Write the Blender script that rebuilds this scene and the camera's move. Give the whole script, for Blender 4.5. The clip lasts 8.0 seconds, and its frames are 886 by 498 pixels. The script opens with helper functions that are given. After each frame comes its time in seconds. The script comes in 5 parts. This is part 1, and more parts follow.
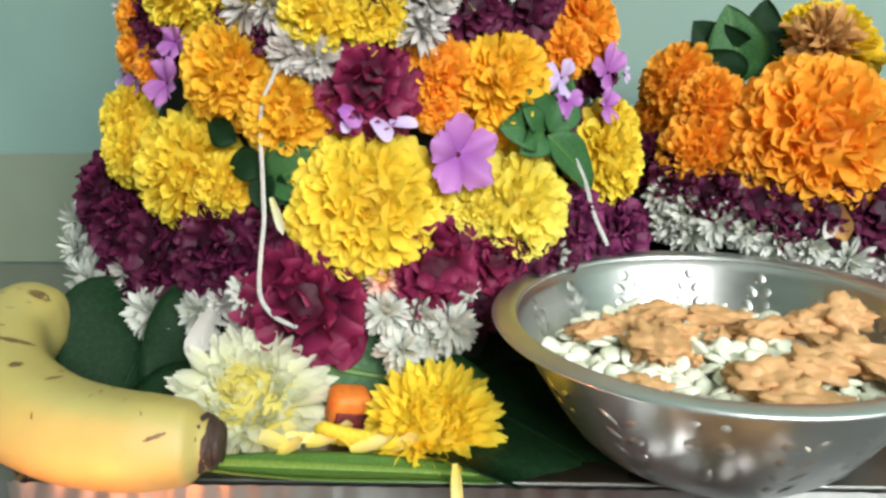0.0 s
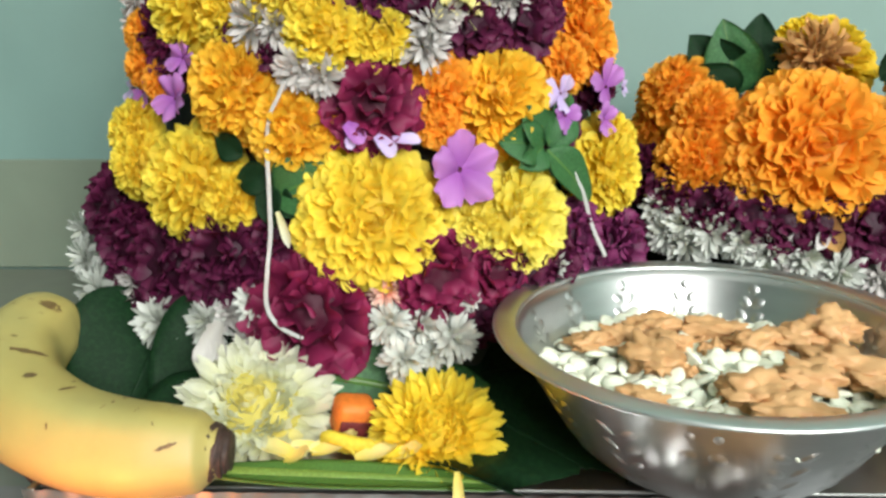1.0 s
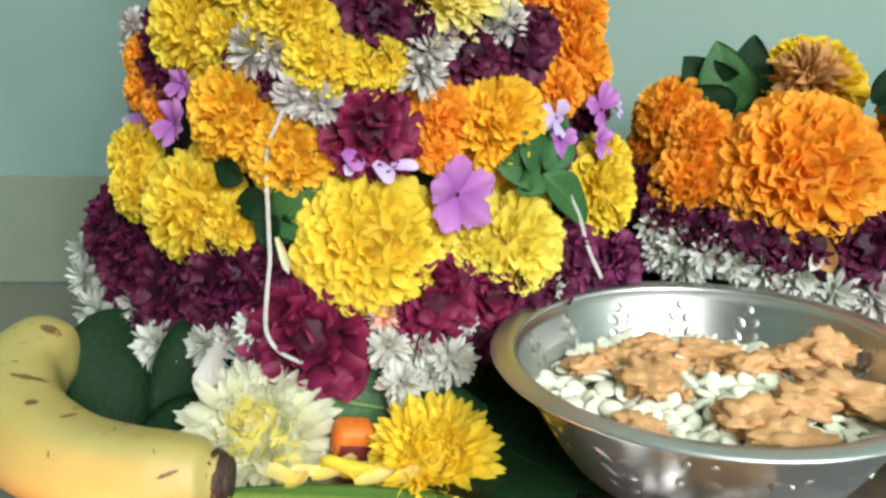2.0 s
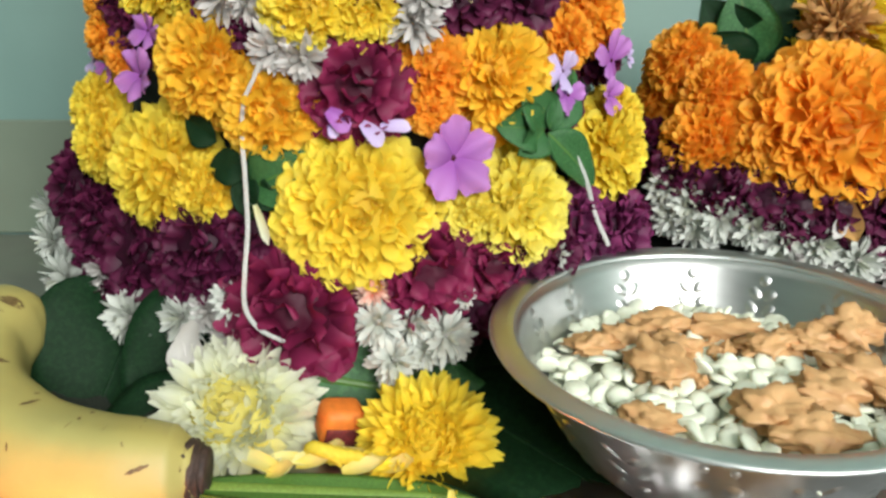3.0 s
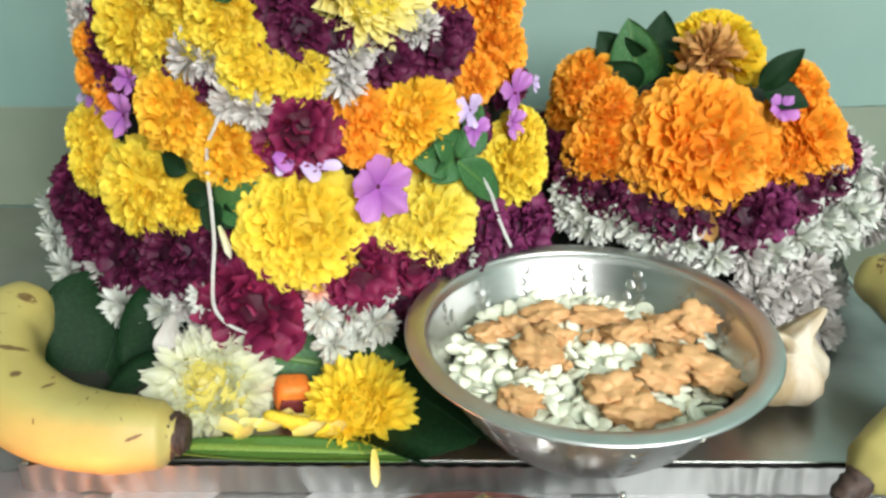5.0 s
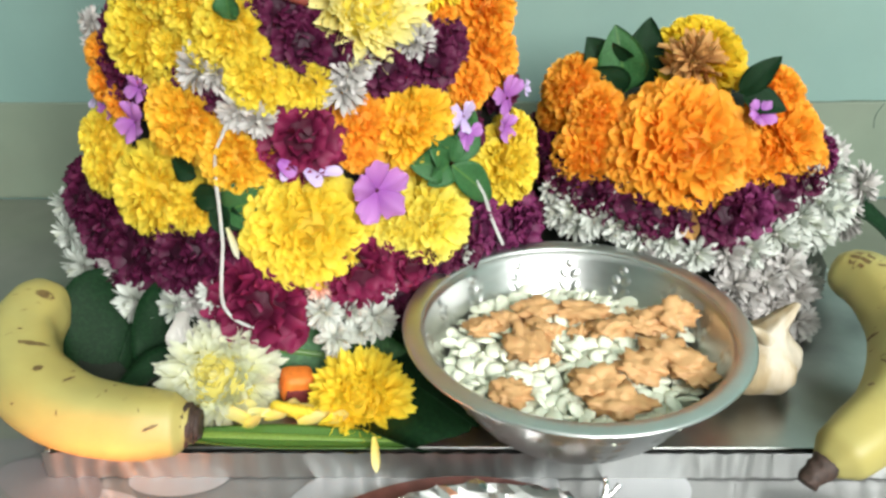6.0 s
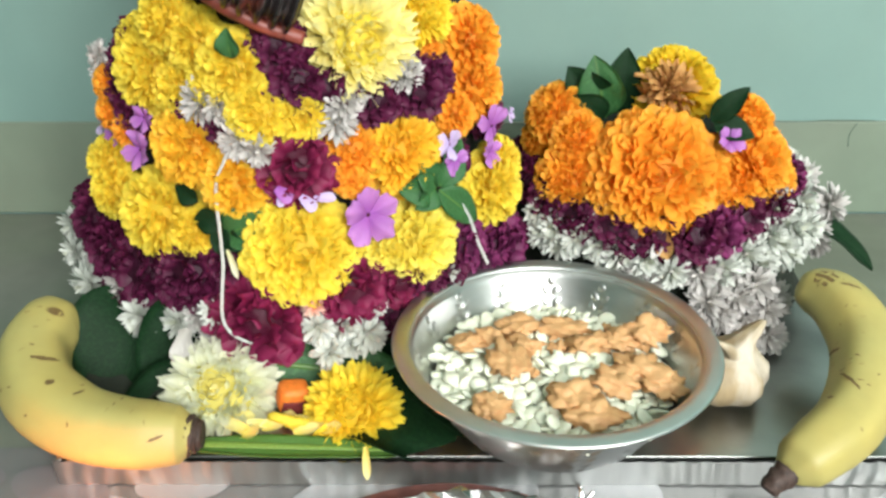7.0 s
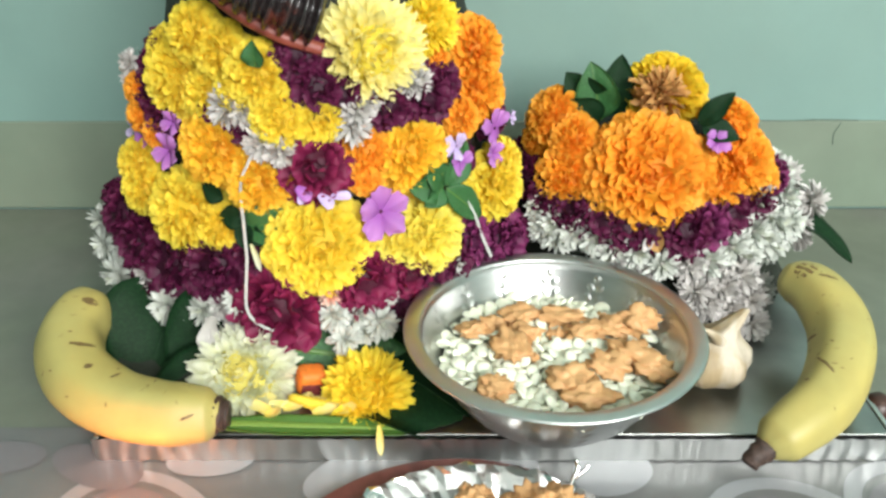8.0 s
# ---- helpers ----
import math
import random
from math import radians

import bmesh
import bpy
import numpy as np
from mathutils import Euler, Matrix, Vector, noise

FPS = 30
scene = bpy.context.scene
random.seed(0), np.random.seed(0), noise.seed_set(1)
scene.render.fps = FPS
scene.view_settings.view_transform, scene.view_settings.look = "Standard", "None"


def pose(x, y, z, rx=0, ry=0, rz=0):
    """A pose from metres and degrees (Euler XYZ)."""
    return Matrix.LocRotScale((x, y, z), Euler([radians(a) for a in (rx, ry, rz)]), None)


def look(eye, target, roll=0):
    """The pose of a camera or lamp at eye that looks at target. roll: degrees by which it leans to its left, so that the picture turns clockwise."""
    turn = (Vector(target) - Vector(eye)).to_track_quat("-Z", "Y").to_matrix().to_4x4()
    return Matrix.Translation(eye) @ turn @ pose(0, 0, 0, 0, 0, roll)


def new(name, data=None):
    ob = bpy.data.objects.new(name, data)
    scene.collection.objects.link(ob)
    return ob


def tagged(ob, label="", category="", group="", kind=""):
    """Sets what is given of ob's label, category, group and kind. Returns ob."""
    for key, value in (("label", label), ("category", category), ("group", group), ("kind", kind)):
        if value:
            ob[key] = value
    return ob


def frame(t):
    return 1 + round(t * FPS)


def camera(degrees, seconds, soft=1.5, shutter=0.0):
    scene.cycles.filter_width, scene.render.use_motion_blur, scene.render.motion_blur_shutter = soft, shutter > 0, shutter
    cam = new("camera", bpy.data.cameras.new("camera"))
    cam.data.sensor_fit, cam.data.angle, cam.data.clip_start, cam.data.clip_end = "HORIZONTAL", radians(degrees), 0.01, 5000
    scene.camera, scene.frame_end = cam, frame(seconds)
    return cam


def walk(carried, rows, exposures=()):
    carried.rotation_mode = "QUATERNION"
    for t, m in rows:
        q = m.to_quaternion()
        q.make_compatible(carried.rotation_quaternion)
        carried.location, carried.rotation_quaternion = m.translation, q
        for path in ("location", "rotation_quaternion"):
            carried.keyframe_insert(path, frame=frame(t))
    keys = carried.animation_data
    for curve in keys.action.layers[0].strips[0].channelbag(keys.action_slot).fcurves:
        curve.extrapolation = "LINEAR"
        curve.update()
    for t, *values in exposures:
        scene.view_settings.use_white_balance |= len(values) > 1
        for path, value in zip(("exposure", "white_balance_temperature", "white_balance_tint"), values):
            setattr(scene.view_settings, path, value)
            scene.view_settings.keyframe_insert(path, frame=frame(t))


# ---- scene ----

# ---------------------------------------------------------------- camera
cam = camera(55.36, 8.0, soft=2.8)
PATH = [
    (0, (0.01298, 0.00469, 0.14397), (0.00033, 0.34145, 0.04945), -0.48),
    (0.5, (0.01274, 0.00172, 0.14448), (0.0, 0.33843, 0.04981), -0.45),
    (1, (0.01216, -0.00116, 0.15162), (-2e-05, 0.3352, 0.05565), -0.45),
    (1.2, (0.01278, -0.00241, 0.15848), (0.00084, 0.33399, 0.06257), -0.46),
    (2.3, (0.00773, -0.00066, 0.16029), (-0.00093, 0.33605, 0.06517), -0.42),
    (2.5, (0.00388, 0.00941, 0.15730), (-0.00417, 0.34290, 0.05136), -0.31),
    (3, (0.00990, 0.02722, 0.16554), (0.00275, 0.35482, 0.04255), -0.21),
    (3.5, (0.01043, 0.02932, 0.17400), (0.00315, 0.35392, 0.04332), -0.29),
    (4, (0.02263, 0.01560, 0.18423), (0.01869, 0.33641, 0.04437), -0.02),
    (4.5, (0.03417, -0.00791, 0.20784), (0.03068, 0.30923, 0.05982), -0.11),
    (6, (0.03865, -0.03758, 0.24571), (0.03630, 0.27132, 0.08116), -0.22),
    (6.5, (0.03807, -0.04519, 0.25290), (0.03664, 0.26361, 0.08817), -0.11),
    (7, (0.04388, -0.05423, 0.26483), (0.04231, 0.25489, 0.10069), -0.15),
    (7.5, (0.04141, -0.06287, 0.27150), (0.04105, 0.24547, 0.10588), -0.02),
    (8, (0.03992, -0.08187, 0.28077), (0.03877, 0.22567, 0.11367), -0.14),
]
walk(cam, [(t, look(eye, target, roll)) for t, eye, target, roll in PATH],
     [(0, -0.09), (1, -0.09), (2.5, -0.11), (3, -0.20), (3.5, -0.22), (4, -0.12), (4.5, -0.05), (6, 0.03), (8, 0.05)])

# ---------------------------------------------------------------- light
world = bpy.data.worlds.new("daylight")
scene.world = world
world.use_nodes = True
sky = world.node_tree.nodes.new("ShaderNodeTexSky")
sky.sky_type, sky.sun_disc = "NISHITA", False
sky.sun_elevation, sky.sun_rotation = radians(40), radians(200)
world.node_tree.links.new(sky.outputs[0], world.node_tree.nodes["Background"].inputs[0])
world.node_tree.nodes["Background"].inputs[1].default_value = 0.1


def area_light(name, eye, target, sx, sy, watts, colour):
    data = bpy.data.lights.new(name, "AREA")
    data.shape, data.size, data.size_y, data.energy, data.color = "RECTANGLE", sx, sy, watts, colour
    ob = new(name, data)
    ob.matrix_world = look(eye, target)
    return ob


# daylight in the two openings of the window opposite the shrine
area_light("window_daylight", (0.58, -1.69, 1.18), (0.40, 0.0, 0.70), 0.62, 0.98, 54, (1.0, 0.99, 0.96))
area_light("window_daylight", (1.28, -1.69, 1.18), (0.98, 0.0, 0.70), 0.62, 0.98, 54, (1.0, 0.99, 0.96))

scene.view_settings.exposure = 0.0

# ---------------------------------------------------------------- materials


def material(name, colour, rough=0.6, metal=0.0, vary=0.15, scale=200.0, bump=0.0, bump_scale=None, second=None, mix=(0.45, 0.6), mix_scale=40.0,
             spec=0.5, translucent=0.0, island=0.0, stretch=None):
    """A procedural surface: a base colour with a fine grain, broad patches of a second colour, and relief."""
    m = bpy.data.materials.new(name)
    m.use_nodes = True
    nt = m.node_tree
    n, l = nt.nodes, nt.links
    b = n["Principled BSDF"]
    b.inputs["Roughness"].default_value, b.inputs["Metallic"].default_value = rough, metal
    b.inputs["Specular IOR Level"].default_value = spec
    co = n.new("ShaderNodeTexCoord")
    at = co.outputs["Object"]
    if stretch:
        mp = n.new("ShaderNodeMapping")
        mp.inputs["Scale"].default_value = stretch
        l.new(at, mp.inputs[0])
        at = mp.outputs[0]
    grain = n.new("ShaderNodeTexNoise")
    grain.inputs["Scale"].default_value, grain.inputs["Detail"].default_value = scale, 5
    l.new(at, grain.inputs["Vector"])
    ramp = n.new("ShaderNodeMapRange")
    ramp.inputs[3].default_value, ramp.inputs[4].default_value = 1 - vary, 1 + vary
    ramp.inputs[1].default_value, ramp.inputs[2].default_value = 0.3, 0.7
    l.new(grain.outputs[0], ramp.inputs[0])
    col = n.new("ShaderNodeRGB")
    col.outputs[0].default_value = (*colour, 1)
    out = col.outputs[0]
    if second:
        patch = n.new("ShaderNodeTexNoise")
        patch.inputs["Scale"].default_value, patch.inputs["Detail"].default_value = mix_scale, 4
        l.new(at, patch.inputs["Vector"])
        edge = n.new("ShaderNodeMapRange")
        edge.inputs[1].default_value, edge.inputs[2].default_value = mix
        l.new(patch.outputs[0], edge.inputs[0])
        blend = n.new("ShaderNodeMix")
        blend.data_type = "RGBA"
        l.new(edge.outputs[0], blend.inputs[0])
        l.new(out, blend.inputs[6])
        blend.inputs[7].default_value = (*second, 1)
        out = blend.outputs[2]
    gain = n.new("ShaderNodeVectorMath")
    gain.operation = "SCALE"
    l.new(out, gain.inputs[0])
    l.new(ramp.outputs[0], gain.inputs["Scale"])
    out = gain.outputs[0]
    if island:
        geo = n.new("ShaderNodeNewGeometry")
        r2 = n.new("ShaderNodeMapRange")
        r2.inputs[3].default_value, r2.inputs[4].default_value = 1 - island, 1 + island * 0.6
        l.new(geo.outputs["Random Per Island"], r2.inputs[0])
        g2 = n.new("ShaderNodeVectorMath")
        g2.operation = "SCALE"
        l.new(out, g2.inputs[0])
        l.new(r2.outputs[0], g2.inputs["Scale"])
        out = g2.outputs[0]
    l.new(out, b.inputs["Base Color"])
    if bump:
        rel = n.new("ShaderNodeTexNoise")
        rel.inputs["Scale"].default_value, rel.inputs["Detail"].default_value = bump_scale or scale, 4
        l.new(at, rel.inputs["Vector"])
        bp = n.new("ShaderNodeBump")
        bp.inputs["Strength"].default_value, bp.inputs["Distance"].default_value = bump, 0.001
        l.new(rel.outputs[0], bp.inputs["Height"])
        l.new(bp.outputs[0], b.inputs["Normal"])
    if translucent:
        tr = n.new("ShaderNodeBsdfTranslucent")
        l.new(out, tr.inputs[0])
        ms = n.new("ShaderNodeMixShader")
        ms.inputs[0].default_value = translucent
        l.new(b.outputs[0], ms.inputs[1])
        l.new(tr.outputs[0], ms.inputs[2])
        l.new(ms.outputs[0], n["Material Output"].inputs[0])
    return m


def petal_material(name, base, tip, inner=None, rough=0.55, translucent=0.45, island=0.14):
    """Petals: the colour runs from base to tip of each petal, and to the inner colour in the heart of the flower."""
    m = material(name, tip, rough, vary=0.10, scale=500, translucent=translucent, island=island, spec=0.25)
    nt = m.node_tree
    n, l = nt.nodes, nt.links
    rgb = next(k for k in n if k.bl_idname == "ShaderNodeRGB")
    user = rgb.outputs[0].links[0].to_socket
    along = n.new("ShaderNodeAttribute")
    along.attribute_name = "along"
    mr = n.new("ShaderNodeMapRange")
    mr.inputs[1].default_value, mr.inputs[2].default_value = 0.15, 0.85
    l.new(along.outputs["Fac"], mr.inputs[0])
    blend = n.new("ShaderNodeMix")
    blend.data_type = "RGBA"
    blend.inputs[6].default_value = (*base, 1)
    l.new(mr.outputs[0], blend.inputs[0])
    l.new(rgb.outputs[0], blend.inputs[7])
    out = blend.outputs[2]
    if inner:
        ring = n.new("ShaderNodeAttribute")
        ring.attribute_name = "ring"
        mr2 = n.new("ShaderNodeMapRange")
        mr2.inputs[1].default_value, mr2.inputs[2].default_value = 0.06, 0.32
        l.new(ring.outputs["Fac"], mr2.inputs[0])
        b2 = n.new("ShaderNodeMix")
        b2.data_type = "RGBA"
        b2.inputs[6].default_value = (*inner, 1)
        l.new(mr2.outputs[0], b2.inputs[0])
        l.new(out, b2.inputs[7])
        out = b2.outputs[2]
    l.new(out, user)
    return m


PETAL = {
    "golden": petal_material("golden_petal", (0.95, 0.53, 0.030), (0.97, 0.65, 0.060)),
    "yellow": petal_material("yellow_petal", (0.92, 0.66, 0.045), (0.95, 0.80, 0.095)),
    "lemon": petal_material("lemon_petal", (0.92, 0.74, 0.08), (0.95, 0.86, 0.17)),
    "orange": petal_material("orange_petal", (0.95, 0.37, 0.024), (0.97, 0.495, 0.055)),
    "wilted": petal_material("wilted_petal", (0.80, 0.48, 0.02), (0.86, 0.64, 0.04)),
    "withered": petal_material("withered_petal", (0.36, 0.14, 0.05), (0.70, 0.40, 0.14)),
    "pale": petal_material("pale_yellow_petal", (0.92, 0.78, 0.18), (0.94, 0.88, 0.40), (0.93, 0.78, 0.09)),
    "bright": petal_material("bright_yellow_petal", (0.92, 0.64, 0.030), (0.94, 0.78, 0.075)),
    "cream": petal_material("cream_petal", (0.79, 0.79, 0.44), (0.82, 0.84, 0.68), (0.88, 0.78, 0.20)),
    "maroon": petal_material("maroon_petal", (0.034, 0.004, 0.017), (0.096, 0.010, 0.044), translucent=0.12, island=0.18),
    "wine": petal_material("wine_petal", (0.066, 0.004, 0.020), (0.205, 0.014, 0.062), translucent=0.15, island=0.18),
    "plum": petal_material("plum_petal", (0.065, 0.008, 0.038), (0.190, 0.028, 0.108), translucent=0.15, island=0.18),
    "white": petal_material("white_petal", (0.54, 0.57, 0.51), (0.66, 0.69, 0.64), (0.50, 0.53, 0.40), translucent=0.2, island=0.15),
    "greyed": petal_material("greyed_petal", (0.46, 0.44, 0.41), (0.60, 0.58, 0.56), translucent=0.2, island=0.25),
    "peach": petal_material("peach_petal", (0.80, 0.35, 0.25), (0.86, 0.62, 0.52), translucent=0.2),
    "violet": petal_material("violet_petal", (0.36, 0.11, 0.44), (0.50, 0.22, 0.57), translucent=0.25, island=0.12),
    "lilac": petal_material("lilac_petal", (0.52, 0.40, 0.70), (0.62, 0.53, 0.78), translucent=0.25, island=0.12),
}
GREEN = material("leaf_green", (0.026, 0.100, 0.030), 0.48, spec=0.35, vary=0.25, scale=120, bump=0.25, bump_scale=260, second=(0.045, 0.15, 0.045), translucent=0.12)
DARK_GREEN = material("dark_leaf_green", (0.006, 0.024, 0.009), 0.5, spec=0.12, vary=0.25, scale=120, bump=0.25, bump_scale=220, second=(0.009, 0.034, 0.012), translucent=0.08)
CRACK = material("plaster_crack", (0.09, 0.13, 0.10), 0.8, vary=0.3)
LIGHT_GREEN = material("light_leaf_green", (0.16, 0.27, 0.045), 0.45, vary=0.2, scale=150, bump=0.2, translucent=0.15)
MID_GREEN = material("mid_leaf_green", (0.075, 0.17, 0.03), 0.4, vary=0.2, scale=150, bump=0.2, translucent=0.12)
CALYX = material("calyx_green", (0.06, 0.12, 0.03), 0.6, vary=0.25)
# near-black: the shade deep between flowers and leaves is put into this colour
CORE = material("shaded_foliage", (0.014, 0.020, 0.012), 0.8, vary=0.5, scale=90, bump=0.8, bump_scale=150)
STEEL = material("stainless_steel", (0.52, 0.53, 0.52), 0.32, 1.0, vary=0.05, scale=60, bump=0.04, bump_scale=45, stretch=(1, 1, 4))
TRAY_STEEL = material("tray_steel", (0.67, 0.69, 0.675), 0.34, 1.0, vary=0.10, scale=80, bump=0.12, bump_scale=70, stretch=(1.0, 1.0, 0.2))
SATIN_STEEL = material("satin_steel", (0.58, 0.61, 0.60), 0.38, 1.0, vary=0.06, scale=60)
# tray deck: the dark things it mirrors are put into its base colour
DECK_STEEL = material("darkened_deck_steel", (0.36, 0.37, 0.36), 0.30, 1.0, vary=0.15, scale=40, bump=0.08, bump_scale=60)
BANANA = material("banana_peel", (0.41, 0.345, 0.105), 0.5, vary=0.06, scale=60, second=(0.36, 0.325, 0.11), mix=(0.40, 0.66), mix_scale=18, bump=0.05, bump_scale=120)
BRUISE = material("banana_bruise", (0.14, 0.09, 0.03), 0.6, vary=0.4, scale=900)
STEM = material("banana_stem", (0.045, 0.025, 0.018), 0.65, vary=0.4, scale=500, bump=0.4)
SEED = material("split_lentil", (0.74, 0.78, 0.64), 0.45, vary=0.05, scale=300, second=(0.80, 0.70, 0.42), mix=(0.55, 0.75), mix_scale=25)
HEAP = material("lentil_flour", (0.62, 0.66, 0.53), 0.7, vary=0.15, scale=500, bump=0.6, bump_scale=500)
JAGGERY = material("jaggery", (0.66, 0.39, 0.175), 0.5, vary=0.10, scale=300, second=(0.58, 0.29, 0.115), mix=(0.48, 0.72), mix_scale=1.6, bump=0.25, bump_scale=5, translucent=0.15)
THREAD = material("cotton_thread", (0.48, 0.49, 0.47), 0.9, vary=0.12, scale=900, bump=0.5)
WALL = material("turquoise_wall_paint", (0.165, 0.275, 0.25), 0.55, vary=0.05, scale=14, second=(0.18, 0.27, 0.23), mix=(0.35, 0.7), mix_scale=3, bump=0.15, bump_scale=30)
SKIRT = material("plaster_skirting", (0.155, 0.205, 0.150), 0.6, vary=0.08, scale=20, second=(0.165, 0.20, 0.15), mix=(0.4, 0.7), mix_scale=6, bump=0.25, bump_scale=40)
SLAB = material("polished_slab", (0.142, 0.160, 0.122), 0.30, vary=0.10, scale=40, second=(0.145, 0.152, 0.128), mix_scale=8)
SHEET = material("printed_sheet_grey", (0.145, 0.150, 0.148), 0.30, vary=0.08, scale=30)
PRINT = material("printed_pale_grey", (0.27, 0.28, 0.29), 0.30, vary=0.06, scale=30)
PRINT2 = material("printed_mid_grey", (0.165, 0.16, 0.17), 0.30, vary=0.06, scale=30)
CEILING = material("ceiling_white", (0.78, 0.79, 0.77), 0.8, vary=0.03, scale=10)
FLOORING = material("floor_tile", (0.36, 0.34, 0.32), 0.4, vary=0.1, scale=10)
WOOD = material("painted_frame", (0.55, 0.55, 0.52), 0.5, vary=0.1)
DARK_WOOD = material("dark_wood", (0.05, 0.022, 0.015), 0.4, vary=0.3, scale=120)
RED_CLAY = material("red_clay", (0.17, 0.055, 0.045), 0.6, vary=0.25, scale=120, bump=0.4)
FOIL = material("crinkled_foil", (0.86, 0.86, 0.86), 0.18, 1.0, vary=0.04, bump=0.6, bump_scale=120)
GARLIC = material("papery_bulb", (0.34, 0.26, 0.145), 0.6, vary=0.2, scale=140, second=(0.48, 0.43, 0.34), mix_scale=60, bump=0.4, stretch=(1, 1, 0.15))
TURMERIC = material("orange_root", (0.66, 0.17, 0.02), 0.6, vary=0.15, scale=300, bump=0.3)
KUMKUM = material("kumkum_red", (0.12, 0.012, 0.012), 0.75, vary=0.3, scale=500)
BRASS = material("brass", (0.62, 0.42, 0.14), 0.3, 1.0)
BLACK_RIB = material("black_ribbed_skin", (0.016, 0.013, 0.013), 0.22, vary=0.4, scale=120, second=(0.10, 0.02, 0.012), mix=(0.55, 0.7), mix_scale=60)
RED_LEATHER = material("red_band", (0.20, 0.045, 0.03), 0.45, vary=0.25, scale=120)
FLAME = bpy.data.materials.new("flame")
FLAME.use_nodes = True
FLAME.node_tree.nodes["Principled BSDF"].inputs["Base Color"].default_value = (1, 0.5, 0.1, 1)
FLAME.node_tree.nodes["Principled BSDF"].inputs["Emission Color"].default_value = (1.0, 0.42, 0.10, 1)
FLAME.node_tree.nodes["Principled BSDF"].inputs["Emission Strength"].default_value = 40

# ---------------------------------------------------------------- building helpers


def thing(name, m, label, category, group=""):
    ob = new(name)
    ob.empty_display_size = 0.01
    ob.matrix_world = m
    return tagged(ob, label, category, group)


def attach(name, mesh, parent, label="", m=None):
    ob = new(name, mesh)
    ob.parent = parent
    if m is not None:
        ob.matrix_basis = m
    return tagged(ob, label)


def mesh_of(name, verts, faces, mat, smooth=True, attrs=()):
    me = bpy.data.meshes.new(name)
    me.from_pydata([tuple(v) for v in verts], [], faces)
    me.materials.append(mat)
    if smooth:
        me.polygons.foreach_set("use_smooth", [True] * len(me.polygons))
    for key, values in attrs:
        me.attributes.new(key, "FLOAT", "POINT").data.foreach_set("value", np.asarray(values, dtype=np.float32))
    me.update()
    return me


def bm_mesh(name, bm, mat, smooth=True):
    me = bpy.data.meshes.new(name)
    bmesh.ops.recalc_face_normals(bm, faces=bm.faces[:])
    bm.to_mesh(me)
    bm.free()
    me.materials.append(mat)
    if smooth:
        me.polygons.foreach_set("use_smooth", [True] * len(me.polygons))
    return me


def part(name, bm, mat, parent, label="", smooth=True):
    return attach(name, bm_mesh(name, bm, mat, smooth), parent, label)


def box(x0, x1, y0, y1, z0, z1, bevel=0.0):
    bm = bmesh.new()
    bmesh.ops.create_cube(bm, size=1.0, matrix=Matrix.Translation(((x0 + x1) / 2, (y0 + y1) / 2, (z0 + z1) / 2)) @ Matrix.Diagonal((x1 - x0, y1 - y0, z1 - z0, 1)))
    if bevel:
        bmesh.ops.bevel(bm, geom=bm.edges[:], offset=bevel, segments=3, affect="EDGES", profile=0.5)
    return bm


def structure(name, bm, mat, label, category, smooth=False):
    ob = new(name, bm_mesh(name, bm, mat, smooth))
    return tagged(ob, label, category, kind="structure")


def lathe(profile, segs=72):
    """A turned body from (radius, height) pairs."""
    verts, faces = [], []
    for r, z in profile:
        for k in range(segs):
            a = 2 * math.pi * k / segs
            verts.append((r * math.cos(a), r * math.sin(a), z))
    for i in range(len(profile) - 1):
        for k in range(segs):
            k2 = (k + 1) % segs
            faces.append((i * segs + k, i * segs + k2, (i + 1) * segs + k2, (i + 1) * segs + k))
    return verts, faces


def lump(seed, radius, rough, detail=3, freq=2.2, flat=1.0):
    """An uneven lump: an ico sphere pushed about by two scales of noise."""
    bm = bmesh.new()
    bmesh.ops.create_icosphere(bm, subdivisions=detail, radius=1.0)
    off = Vector((seed * 7.3, seed * 3.1, seed * 5.7))
    for v in bm.verts:
        p = v.co.normalized()
        d = noise.noise(p * freq + off) + 0.5 * noise.noise(p * freq * 2.6 + off) + 0.25 * noise.noise(p * freq * 6 + off)
        v.co = p * radius * (1 + rough * d)
        v.co.z *= flat
    return bm


def frame_from(at, normal, up=(0, 0, 1), spin=0.0):
    """A pose at a place whose z axis is the normal."""
    z = Vector(normal).normalized()
    x = Vector(up).cross(z)
    if x.length < 1e-4:
        x = Vector((1, 0, 0))
    x.normalize()
    y = z.cross(x)
    m = Matrix((x, y, z)).transposed().to_4x4()
    m.translation = Vector(at)
    return m @ Matrix.Rotation(spin, 4, "Z")


# ---------------------------------------------------------------- flowers


